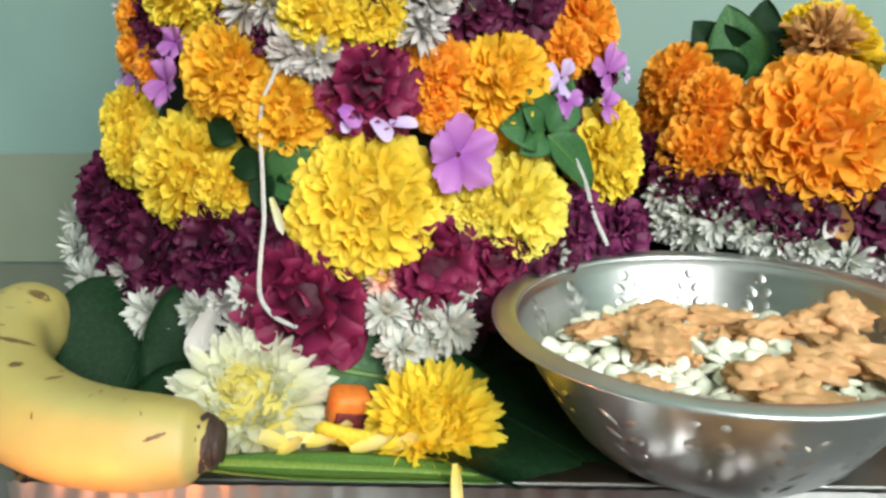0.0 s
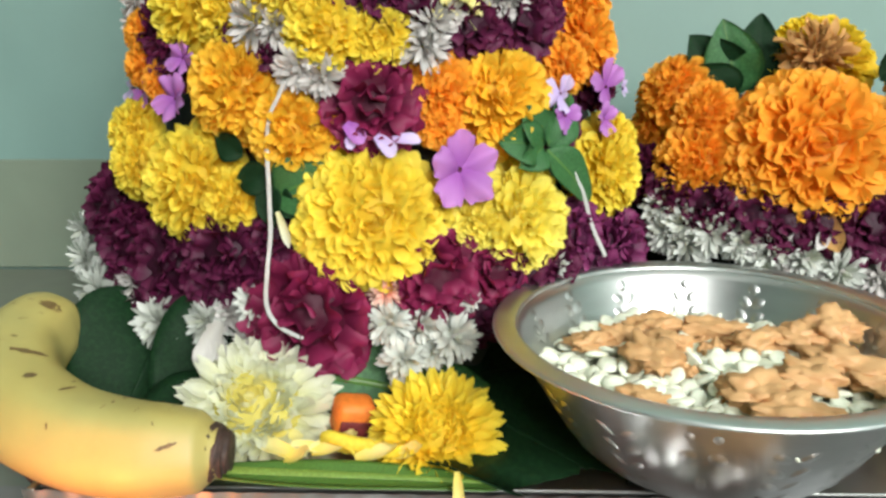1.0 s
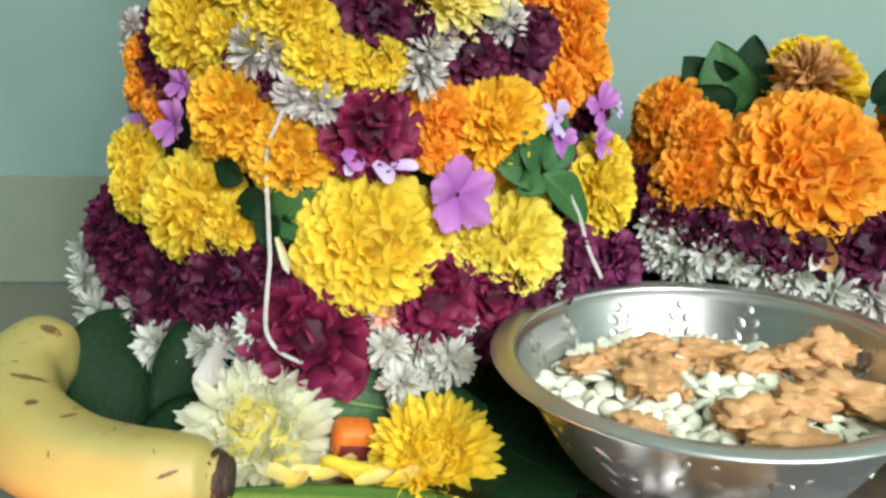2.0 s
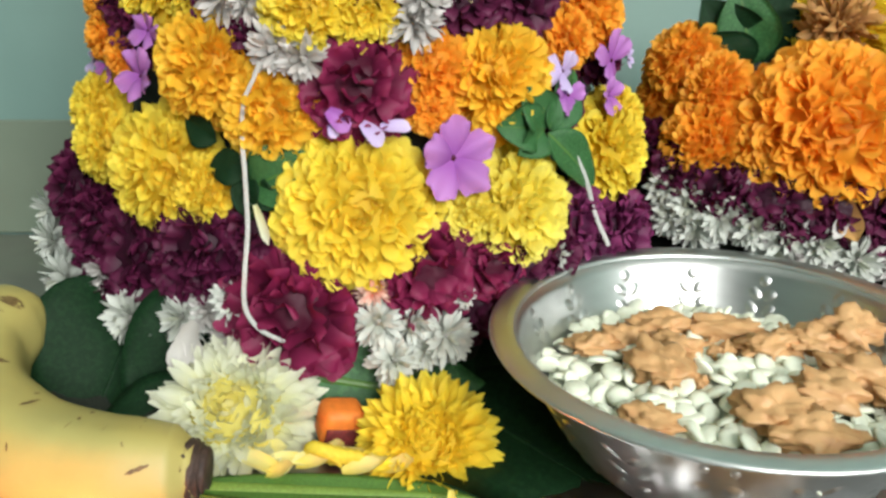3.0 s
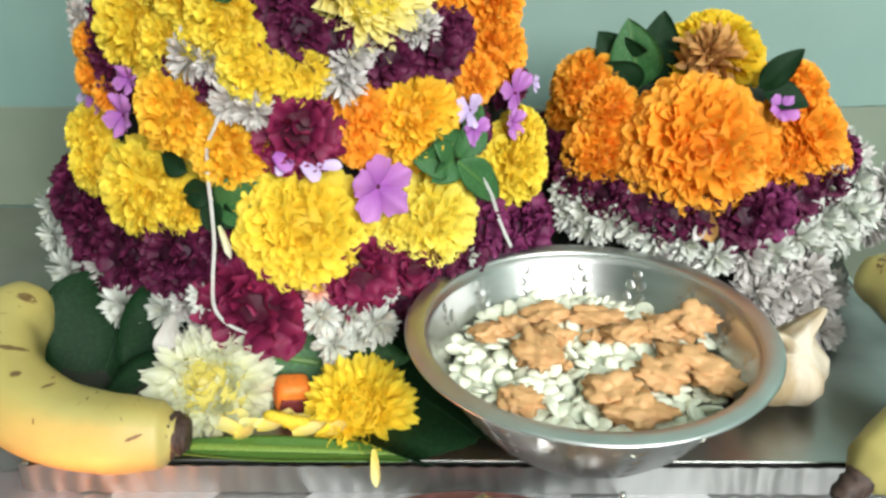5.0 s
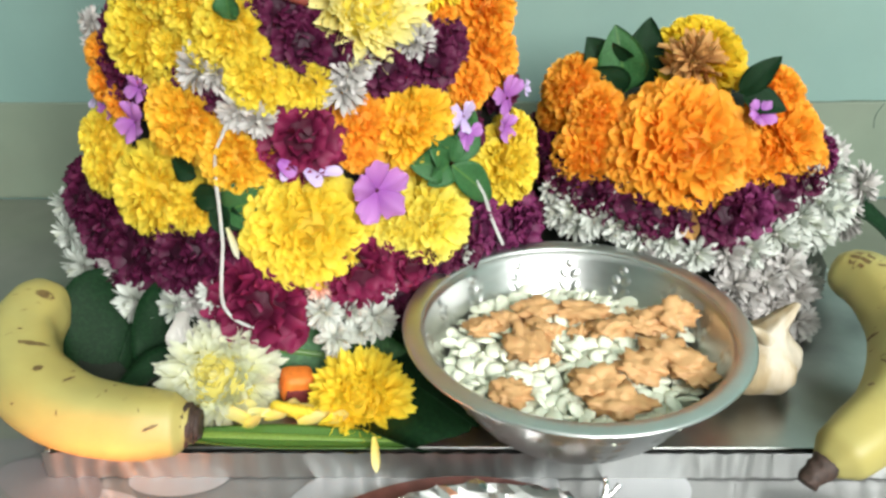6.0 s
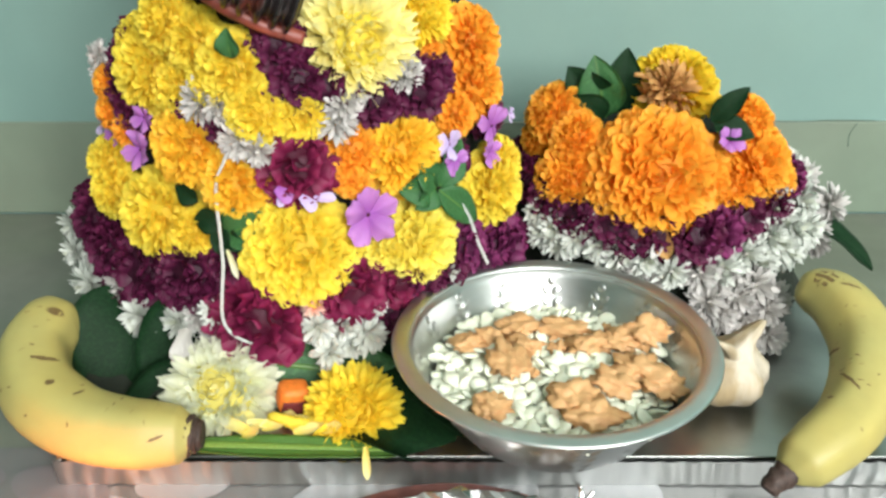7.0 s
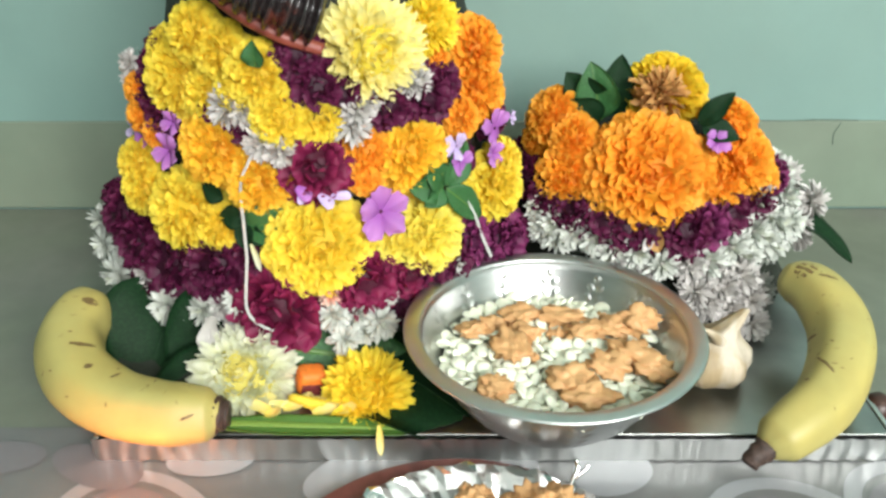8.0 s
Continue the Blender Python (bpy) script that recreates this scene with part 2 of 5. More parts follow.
def petal_sheet(rng, base, way, nrm, length, width, curl, cup, ruffle, shape, ring, nu=4, nv=5, waves=2.5):
    """Many curved petals at once: arrays in, vertices, faces and the two colour attributes out."""
    n = len(length)
    side = np.cross(way, nrm)
    v = np.linspace(0, 1, nv)
    u = np.linspace(-1, 1, nu)
    th = curl[:, None] * (v[None] ** 1.3)
    step = 1.0 / (nv - 1)
    cx = np.concatenate([np.zeros((n, 1)), np.cumsum((np.cos(th[:, 1:]) + np.cos(th[:, :-1])) / 2 * step, 1)], 1)
    cz = np.concatenate([np.zeros((n, 1)), np.cumsum((np.sin(th[:, 1:]) + np.sin(th[:, :-1])) / 2 * step, 1)], 1)
    mid = base[:, None] + length[:, None, None] * (cx[..., None] * way[:, None] + cz[..., None] * nrm[:, None])
    face = -np.sin(th)[..., None] * way[:, None] + np.cos(th)[..., None] * nrm[:, None]
    if shape == "scallop":
        w = np.interp(v, [0, 0.25, 0.5, 0.8, 1], [0.30, 0.62, 0.95, 1.05, 0.86])
    elif shape == "round":
        w = np.interp(v, [0, 0.2, 0.5, 0.8, 1], [0.25, 0.55, 0.95, 1.0, 0.72])
    else:
        w = np.interp(v, [0, 0.3, 0.7, 0.9, 1], [0.45, 0.85, 1.0, 0.7, 0.12])
    phase = rng.uniform(0, 6.28, n)
    wob = np.sin(phase[:, None, None] + waves * u[None, None] * 1.8 + 1.2 * v[None, :, None]) * (v[None, :, None] ** 1.5)
    lift = (cup * u[None, None] ** 2 * w[None, :, None] + ruffle * wob) * width[:, None, None]
    pts = mid[:, :, None] + (u[None, None] * w[None, :, None] * width[:, None, None])[..., None] * side[:, None, None] + lift[..., None] * face[:, :, None]
    if shape in ("round", "scallop"):
        for row, back in ((-1, 0.20), (-2, 0.06)):
            pts[:, row] -= (back * u[None] ** 2 * length[:, None])[..., None] * (np.cos(th[:, row])[:, None, None] * way[:, None] + np.sin(th[:, row])[:, None, None] * nrm[:, None])
    idx = np.arange(n * nv * nu).reshape(n, nv, nu)
    faces = np.stack([idx[:, :-1, :-1], idx[:, :-1, 1:], idx[:, 1:, 1:], idx[:, 1:, :-1]], -1).reshape(-1, 4)
    along = np.broadcast_to(v[None, :, None], (n, nv, nu)).reshape(-1)
    rings = np.broadcast_to(ring[:, None, None], (n, nv, nu)).reshape(-1)
    return pts.reshape(-1, 3), faces.tolist(), along, rings


def flower_mesh(name, mat, seed, count, s_range, tilt, core, length, width, curl, cup, ruffle, shape, squash=1.0, jitter=0.2, nu=4, nv=5, waves=2.5):
    """Petals in a spiral over a dome of unit radius. s runs from the heart (0) to the rim (1); tilt, length and curl go from heart to rim."""
    rng = np.random.default_rng(seed)
    i = np.arange(count) + 0.5
    s = np.sqrt(i / count) * (s_range[1] - s_range[0]) + s_range[0]
    az = i * 2.39996 + rng.normal(0, jitter, count)
    ph = np.radians(tilt[0] + (tilt[1] - tilt[0]) * s) + rng.normal(0, jitter * 0.4, count)
    way = np.stack([np.sin(ph) * np.cos(az), np.sin(ph) * np.sin(az), np.cos(ph)], 1)
    nrm = np.stack([-np.cos(ph) * np.cos(az), -np.cos(ph) * np.sin(az), np.sin(ph)], 1)
    roll = rng.normal(0, jitter * 1.3, count)[:, None]
    nrm = nrm * np.cos(roll) + np.cross(way, nrm) * np.sin(roll)
    ln = (length[0] + (length[1] - length[0]) * s) * rng.uniform(0.85, 1.12, count)
    wd = (width[0] + (width[1] - width[0]) * s) * rng.uniform(0.8, 1.2, count)
    cu = (curl[0] + (curl[1] - curl[0]) * s) + rng.normal(0, 0.3, count)
    base = way * core * np.array([1, 1, 0.8])
    pts, faces, along, rings = petal_sheet(rng, base, way, nrm, ln, wd, cu, cup, ruffle, shape, s, nu, nv, waves)
    pts[:, 2] *= squash
    return mesh_of(name, pts, faces, mat, True, (("along", along), ("ring", rings)))


BANK = {}


def bank(key, build):
    if key not in BANK:
        BANK[key] = build()
    return BANK[key]


def calyx_mesh():
    v, f = lathe([(0.02, -0.60), (0.14, -0.57), (0.22, -0.40), (0.34, -0.15), (0.36, -0.05), (0.2, 0.04), (0.01, 0.06)], 12)
    return mesh_of("calyx", v, f, CALYX)


def heart_mesh(mat, size, squash):
    """The packed petal bases under the open petals."""
    bm = lump(9, size, 0.14, 4, 5.0, squash)
    return bm_mesh("heart", bm, mat)


def place_flower(name, meshes, at, normal, radius, label, category, group, spin=None):
    m = frame_from(at, normal, (0, 0, 1), random.uniform(0, 6.28) if spin is None else spin) @ Matrix.Scale(radius, 4)
    ob = thing(name, m, label, category, group)
    for part_name, me in meshes:
        attach(part_name, me, ob)
    return ob


CONE = ("tall garlanded shrine", -0.032, 0.395)
MOUND = ("small garlanded shrine", 0.162, 0.405)


def half_axes(body, z):
    if body is CONE:
        return 0.143 - 0.24 * z, 0.1165 - 0.127 * z, 0.20, 1.7
    if z < 0.1:
        return 0.074 + (0.1 - z) * 0.55, 0.063 + (0.1 - z) * 0.35, 0.40, 2.0
    k = min((z - 0.1) / 0.05, 0.97)
    s = math.sqrt(1 - k * k)
    return 0.074 * s, 0.063 * s, 0.35 + 1.3 * k, 2.0


def surface(body, angle, z):
    """A place on the outside of one of the two flower-covered bodies, and the outward normal there."""
    name, cx, cy = body
    wide, deep, slope, power = half_axes(body, z)
    s, c = math.sin(radians(angle)), math.cos(radians(angle))
    if body is CONE and s < 0:  # the garland bulges outwards at the foot of this side
        wide += 0.009 * max(0, 1 - z / 0.12)
    x, y = math.copysign(abs(s) ** (2 / power), s), math.copysign(abs(c) ** (2 / power), c)
    out = Vector((math.copysign(abs(x) ** (power - 1), x) / wide, -math.copysign(abs(y) ** (power - 1), y) / deep, 0)).normalized()
    return Vector((cx + wide * x, cy - deep * y, z)), (out + Vector((0, 0, slope))).normalized()


def marigold_meshes(col, var):
    mat = PETAL[col]
    if var == 3:
        return (
            ("outer_petals", bank(("mo", col, var), lambda: flower_mesh("outer_petals", mat, 13, 330, (0.40, 1.0), (4, 122), 0.66, (0.28, 0.34), (0.085, 0.115), (-0.15, -0.75), 0.30, 0.24, "scallop", 0.80, 0.36, 5, 5, 1.6))),
            ("inner_petals", bank(("mi", col, var), lambda: flower_mesh("inner_petals", mat, 33, 260, (0.0, 0.60), (2, 115), 0.62, (0.30, 0.36), (0.085, 0.115), (0.1, -0.5), 0.34, 0.32, "scallop", 0.84, 0.42, 5, 5, 1.6))),
            ("heart", bank(("heart", col, 3), lambda: heart_mesh(mat, 0.68, 0.80))),
            ("calyx", bank("calyx", calyx_mesh)),
        )
    return (
        ("outer_petals", bank(("mo", col, var), lambda: flower_mesh("outer_petals", mat, 10 + var, 190, (0.45, 1.0), (4, 122), 0.56, (0.36, 0.44), (0.125, 0.165), (-0.15, -0.75), 0.30, 0.24, "scallop", 0.84, 0.34, 5, 5, 1.6))),
        ("inner_petals", bank(("mi", col, var), lambda: flower_mesh("inner_petals", mat, 30 + var, 170, (0.0, 0.60), (2, 115), 0.52, (0.36, 0.42), (0.085, 0.125), (0.1, -0.5), 0.34, 0.32, "scallop", 0.88, 0.38, 5, 5, 1.6))),
        ("heart", bank(("heart", col), lambda: heart_mesh(mat, 0.61, 0.84))),
        ("calyx", bank("calyx", calyx_mesh)),
    )


KIND_WORD = {"golden": "golden-orange", "yellow": "bright yellow", "lemon": "light lemon-yellow", "orange": "deep orange", "wilted": "half-wilted yellow"}


def marigold(col, body, angle, z, r, sink=0.76, lean=(0, 0, 0)):
    at, nrm = surface(body, angle, z)
    return place_flower("marigold", marigold_meshes(col, 3 if r > 0.021 else random.randrange(3)), at - nrm * r * sink, nrm + Vector(lean), r * 1.26,
                        f"{KIND_WORD[col]} ruffled marigold head on the {body[0]}", "marigold", f"marigolds on the {body[0]}")


def cockscomb(col, body, angle, z, r, sink=0.80):
    at, nrm = surface(body, angle, z)
    var = random.randrange(3)
    meshes = (
        ("outer_petals", bank(("co", col, var), lambda: flower_mesh("outer_petals", PETAL[col], 50 + var, 36, (0.5, 1.0), (6, 114), 0.46, (0.48, 0.58), (0.44, 0.54), (-0.5, -1.0), 0.15, 0.26, "scallop", 0.9, 0.34, 9, 8, 3.0))),
        ("inner_petals", bank(("ci", col, var), lambda: flower_mesh("inner_petals", PETAL[col], 70 + var, 24, (0.0, 0.64), (2, 105), 0.42, (0.46, 0.54), (0.38, 0.48), (-0.3, -0.9), 0.2, 0.30, "scallop", 0.95, 0.38, 9, 8, 3.0))),
        ("heart", bank(("heart", col), lambda: heart_mesh(PETAL[col], 0.62, 0.8))),
        ("calyx", bank("calyx", calyx_mesh)),
    )
    word = {"maroon": "dark maroon", "wine": "wine-red", "plum": "plum-purple"}[col]
    return place_flower("maroon_flower", meshes, at - nrm * r * sink, nrm, r * 1.26, f"{word} crumpled flower head on the {body[0]}", "flower", f"maroon flowers on the {body[0]}")


def mum_meshes(col, var):
    mat = PETAL[col]
    long, core = ((0.44, 0.58), 0.40) if col == "bright" else ((0.50, 0.66), 0.34)
    wide = (0.055, 0.080) if col == "bright" else (0.066, 0.095)
    return (
        ("outer_petals", bank(("uo", col, var), lambda: flower_mesh("outer_petals", mat, 90 + var, 330, (0.38, 1.0), (8, 116), core, long, wide, (0.65, 0.10), 0.5, 0.10, "lance", 1.0, 0.22, 4, 6, 1.0))),
        ("inner_petals", bank(("ui", col, var), lambda: flower_mesh("inner_petals", mat, 110 + var, 200, (0.0, 0.55), (2, 110), 0.30, (0.40, 0.54), wide, (0.5, 0.45), 0.4, 0.10, "lance", 0.9, 0.25, 4, 6, 1.0))),
        ("heart", bank(("heart", col), lambda: heart_mesh(mat, 0.56, 0.85))),
        ("calyx", bank("calyx", calyx_mesh)),
    )


def mum(col, body, angle, z, r, sink=0.6):
    at, nrm = surface(body, angle, z)
    word = {"pale": "pale yellow", "bright": "bright yellow"}[col]
    return place_flower("chrysanthemum", mum_meshes(col, 0 if col == "pale" else 1), at - nrm * r * sink, nrm, r * 1.16, f"{word} many-petalled chrysanthemum on the {body[0]}", "chrysanthemum", "chrysanthemums")


def aster_meshes(col, var):
    mat = PETAL[col]
    return (
        ("petals", bank(("as", col, var), lambda: flower_mesh("petals", mat, 130 + var, 84, (0.04, 1.0), (4, 118), 0.17, (0.42, 0.84), (0.085, 0.12), (0.5, -0.45), 0.35, 0.14, "lance", 1.0, 0.36, 3, 5, 1.0))),
        ("disc", bank("aster_disc", lambda: mesh_of("disc", *lathe([(0.01, 0.02), (0.10, 0.02), (0.12, 0.08), (0.08, 0.13), (0.01, 0.14)], 10), PETAL["greyed"]))),
    )


def aster(col, body, angle, z, r, sink=0.35, droop=0.0):
    at, nrm = surface(body, angle, z)
    n2 = (nrm + Vector((random.uniform(-0.35, 0.35), random.uniform(-0.2, 0.2), random.uniform(-0.35, 0.25) - droop))).normalized()
    word = {"white": "small white spiky-petalled aster", "peach": "small peach-tinted aster", "greyed": "greyish-white aster"}[col]
    return place_flower("aster", aster_meshes(col, random.randrange(4)), at - nrm * r * sink, n2, r * 1.15, f"{word} in the garland of the {body[0]}", "aster", f"white asters on the {body[0]}")


def vinca_mesh(mat, seed):
    rng = np.random.default_rng(seed)
    n = 5
    az = np.arange(n) * 2 * math.pi / n + rng.normal(0, 0.08, n)
    ph = np.radians(68) + rng.normal(0, 0.34, n)
    way = np.stack([np.sin(ph) * np.cos(az), np.sin(ph) * np.sin(az), np.cos(ph)], 1)
    nrm = np.stack([-np.cos(ph) * np.cos(az), -np.cos(ph) * np.sin(az), np.sin(ph)], 1)
    pts, faces, along, ring = petal_sheet(rng, way * 0.06, way, nrm, rng.uniform(0.85, 1.0, n), rng.uniform(0.33, 0.42, n), rng.normal(-0.35, 0.60, n), -0.30, 0.22, "round", np.ones(n), 9, 9, 2.2)
    return mesh_of("petals", pts, faces, mat, True, (("along", along), ("ring", ring)))


def vinca(col, body, angle, z, r, lean=(0, 0, 0), lift=0.004, seed=0, spin=None):
    at, nrm = surface(body, angle, z)
    col = "violet" if col == "purple" else col
    meshes = (
        ("petals", bank(("vi", col, seed), lambda: vinca_mesh(PETAL[col], 200 + seed))),
        ("throat", bank("throat", lambda: mesh_of("throat", *lathe([(0.01, -0.3), (0.05, -0.2), (0.07, 0.03), (0.04, 0.06), (0.01, 0.05)], 10), PETAL["wine"]))),
    )
    word = {"violet": "pinkish-violet", "lilac": "pale lilac"}[col]
    return place_flower("periwinkle", meshes, at + nrm * lift, nrm + Vector(lean), r * 1.05, f"{word} five-petalled periwinkle tucked into the {body[0]}", "periwinkle", "periwinkles", spin)


def leaf_meshes(mat, bend, wide, fold, seed=0):
    """A leaf one unit long on its stalk end, pointing along +y, with a folded blade and a raised midrib."""
    rng = np.random.default_rng(seed)
    nv, nu = 16, 9
    verts, faces = [], []
    for layer in (0, 1):
        for i in range(nv):
            v = i / (nv - 1)
            w = wide * (math.sin(math.pi * v ** 0.8) ** 0.8 if 0 < v < 1 else 0.0) + 0.012
            a = bend * v
            y, zc = (math.sin(a) / bend if abs(bend) > 1e-3 else v), ((1 - math.cos(a)) / bend if abs(bend) > 1e-3 else 0)
            for j in range(nu):
                u = -1 + 2 * j / (nu - 1)
                wave = 0.05 * math.sin(9 * v + 2 * u + seed) * abs(u) * wide * 2
                verts.append((u * w, y, -zc + fold * abs(u) * w + wave - layer * 0.012))
    for layer in (0, 1):
        o = layer * nv * nu
        for i in range(nv - 1):
            for j in range(nu - 1):
                q = (o + i * nu + j, o + i * nu + j + 1, o + (i + 1) * nu + j + 1, o + (i + 1) * nu + j)
                faces.append(q if layer == 0 else q[::-1])
    o = nv * nu
    for i in range(nv - 1):
        for j in (0, nu - 1):
            faces.append((i * nu + j, (i + 1) * nu + j, o + (i + 1) * nu + j, o + i * nu + j))
    blade = mesh_of("blade", verts, faces, mat)
    rv, rf = [], []
    for i in range(nv):
        v = i / (nv - 1)
        a = bend * v
        y, zc = (math.sin(a) / bend if abs(bend) > 1e-3 else v), ((1 - math.cos(a)) / bend if abs(bend) > 1e-3 else 0)
        h = 0.016 * (1 - v) + 0.004
        rv += [(-h, y, -zc + 0.002), (0, y, -zc + h), (h, y, -zc + 0.002)]
    for i in range(nv - 1):
        for j in (0, 1):
            rf.append((i * 3 + j, i * 3 + j + 1, i * 3 + 4 + j, i * 3 + 3 + j))
    return blade, mesh_of("midrib", rv, rf, {GREEN: MID_GREEN, LIGHT_GREEN: CALYX, MID_GREEN: LIGHT_GREEN}.get(mat, mat))


def leaf(at, tip, normal, mat=None, bend=0.5, wide=0.26, fold=0.35, label="dark green pointed leaf tucked among the flowers", group="leaves"):
    mat = mat or GREEN
    at, tip = Vector(at), Vector(tip)
    y = tip - at
    size = y.length
    y.normalize()
    z = Vector(normal)
    z = (z - y * z.dot(y)).normalized()
    x = y.cross(z)
    m = Matrix((x, y, z)).transposed().to_4x4()
    m.translation = at
    ob = thing("leaf", m @ Matrix.Scale(size, 4), label, "leaf", group)
    blade, rib = bank(("leaf", mat.name, bend, wide, fold), lambda: leaf_meshes(mat, bend, wide, fold, len(BANK) % 7))
    attach("blade", blade, ob)
    attach("midrib", rib, ob, "paler raised midrib")
    return ob


def leaf_on(body, angle, z, to_angle, to_z, mat=None, lift=0.004, tip_lift=0.012, **more):
    a, n0 = surface(body, angle, z)
    b, n1 = surface(body, to_angle, to_z)
    return leaf(a + n0 * lift, b + n1 * tip_lift, n0 + n1, mat, label=f"dark green leaf tucked into the {body[0]}", group="shrine leaves", **more)


def tube(points, radius, mat, name, sides=8, steps=8, wob=0.0):
    """A round cord along a smooth line through the points."""
    pts = [Vector(p) for p in points]
    pts = [pts[0] * 2 - pts[1]] + pts + [pts[-1] * 2 - pts[-2]]
    line = []
    for i in range(1, len(pts) - 2):
        for k in range(steps):
            t = k / steps
            p0, p1, p2, p3 = pts[i - 1:i + 3]
            line.append(0.5 * (2 * p1 + (p2 - p0) * t + (2 * p0 - 5 * p1 + 4 * p2 - p3) * t * t + (3 * p1 - p0 - 3 * p2 + p3) * t ** 3))
    line.append(pts[-2])
    verts, faces = [], []
    for i, p in enumerate(line):
        d = (line[min(i + 1, len(line) - 1)] - line[max(i - 1, 0)]).normalized()
        x = d.cross(Vector((0.2, 1, 0.1))).normalized()
        y = d.cross(x)
        r = radius(i / (len(line) - 1)) if callable(radius) else radius
        for k in range(sides):
            a = 2 * math.pi * k / sides
            rr = r * (1 + wob * math.sin(3 * a + i))
            verts.append(p + x * rr * math.cos(a) + y * rr * math.sin(a))
    for i in range(len(line) - 1):
        for k in range(sides):
            k2 = (k + 1) % sides
            faces.append((i * sides + k, i * sides + k2, (i + 1) * sides + k2, (i + 1) * sides + k))
    faces.append(tuple(range(sides))[::-1])
    faces.append(tuple((len(line) - 1) * sides + k for k in range(sides)))
    return mesh_of(name, verts, faces, mat)


# ---------------------------------------------------------------- the room
SLAB_Z = -0.013
WALL_Y = 0.53
structure("wall_back", box(-1.6, 2.1, WALL_Y, WALL_Y + 0.12, -0.75, 1.9), WALL, "turquoise painted wall behind the shrine shelf", "wall")
structure("skirting", box(-1.6, 2.1, WALL_Y - 0.003, WALL_Y - 0.0005, SLAB_Z + 0.0005, 0.060, 0.001), SKIRT, "pale green plaster strip along the wall foot", "skirting")
structure("wall_left", box(-1.72, -1.6, -1.7, WALL_Y + 0.12, -0.75, 1.9), WALL, "turquoise painted side wall", "wall")
structure("wall_right", box(2.1, 2.22, -1.7, WALL_Y + 0.12, -0.75, 1.9), WALL, "turquoise painted side wall", "wall")
structure("floor", box(-1.72, 2.22, -1.82, WALL_Y + 0.12, -0.85, -0.75), FLOORING, "grey tiled floor", "floor")
structure("ceiling", box(-1.72, 2.22, -1.82, WALL_Y + 0.12, 1.9, 2.0), CEILING, "white ceiling", "ceiling")
structure("wall_front_low", box(-1.6, 2.1, -1.82, -1.7, -0.75, 0.66), WALL, "turquoise wall under the window", "wall")
structure("wall_front_high", box(-1.6, 2.1, -1.82, -1.7, 1.70, 1.9), WALL, "turquoise wall over the window", "wall")
structure("wall_front_left", box(-1.6, 0.24, -1.82, -1.7, 0.66, 1.70), WALL, "turquoise wall beside the window", "wall")
structure("wall_front_right", box(1.62, 2.1, -1.82, -1.7, 0.66, 1.70), WALL, "turquoise wall beside the window", "wall")
structure("window_1", box(0.90, 0.96, -1.80, -1.72, 0.66, 1.70, 0.004), WOOD, "painted window mullion", "window")
structure("shelf_slab", box(-1.6, 2.1, 0.02, WALL_Y - 0.0005, SLAB_Z - 0.035, SLAB_Z, 0.004), SLAB, "polished grey-green shelf slab", "shelf")
structure("shelf_support", box(-1.6, 2.1, 0.12, 0.20, -0.75, SLAB_Z - 0.035), WALL, "painted wall carrying the shelf slab", "wall")

# ---------------------------------------------------------------- printed sheet on the shelf


def printed_sheet():
    sheet = thing("printed_sheet", Matrix(), "grey plastic sheet printed with pale pebbles and rings", "table cover")
    part("sheet", box(-0.55, 0.62, 0.03, 0.262, SLAB_Z, SLAB_Z + 0.0006), SHEET, sheet, smooth=False)

    def blob(cx, cy, rx, ry, turn, hole, mat, lift):
        bm = bmesh.new()
        n = 40
        inner, outer = [], []
        for k in range(n):
            a = 2 * math.pi * k / n
            wob = 1 + 0.05 * math.sin(2 * a + cx * 90) + 0.03 * math.sin(3 * a + cy * 70)
            x, y = rx * math.cos(a) * wob, ry * math.sin(a) * wob
            px, py = cx + x * math.cos(turn) - y * math.sin(turn), cy + x * math.sin(turn) + y * math.cos(turn)
            outer.append(bm.verts.new((px, py, SLAB_Z + lift)))
            if hole:
                inner.append(bm.verts.new((cx + (px - cx) * hole, cy + (py - cy) * hole, SLAB_Z + lift)))
        if hole:
            for k in range(n):
                k2 = (k + 1) % n
                bm.faces.new((outer[k], outer[k2], inner[k2], inner[k]))
        else:
            bm.faces.new(outer)
        part("printed_shape", bm, mat, sheet, smooth=False)

    rows = random.Random(4)
    for ring_x, ring_y in ((-0.105, 0.195), (0.195, 0.190), (0.262, 0.200), (-0.30, 0.18), (0.38, 0.21), (-0.02, 0.10), (0.12, 0.10)):
        blob(ring_x, ring_y, 0.040, 0.034, rows.uniform(-0.3, 0.3), 0.78, PRINT, 0.0010)
        blob(ring_x, ring_y, 0.028, 0.022, rows.uniform(-0.3, 0.3), 0, PRINT2, 0.0010)
    for i in range(12):
        for j in range(5):
            x, y = -0.32 + i * 0.062 + rows.uniform(-0.012, 0.012), 0.08 + j * 0.038 + rows.uniform(-0.008, 0.008)
            if all(math.hypot(x - a, y - b) > 0.046 for a, b in ((-0.105, 0.195), (0.195, 0.190), (0.262, 0.200), (-0.30, 0.18), (0.38, 0.21), (-0.02, 0.10), (0.12, 0.10))):
                blob(x, y, rows.uniform(0.019, 0.030), rows.uniform(0.012, 0.019), rows.uniform(-0.5, 0.5), 0, rows.choice((PRINT, PRINT2)), 0.0014)


printed_sheet()

# ---------------------------------------------------------------- steel tray
TRAY_Z = 0.002


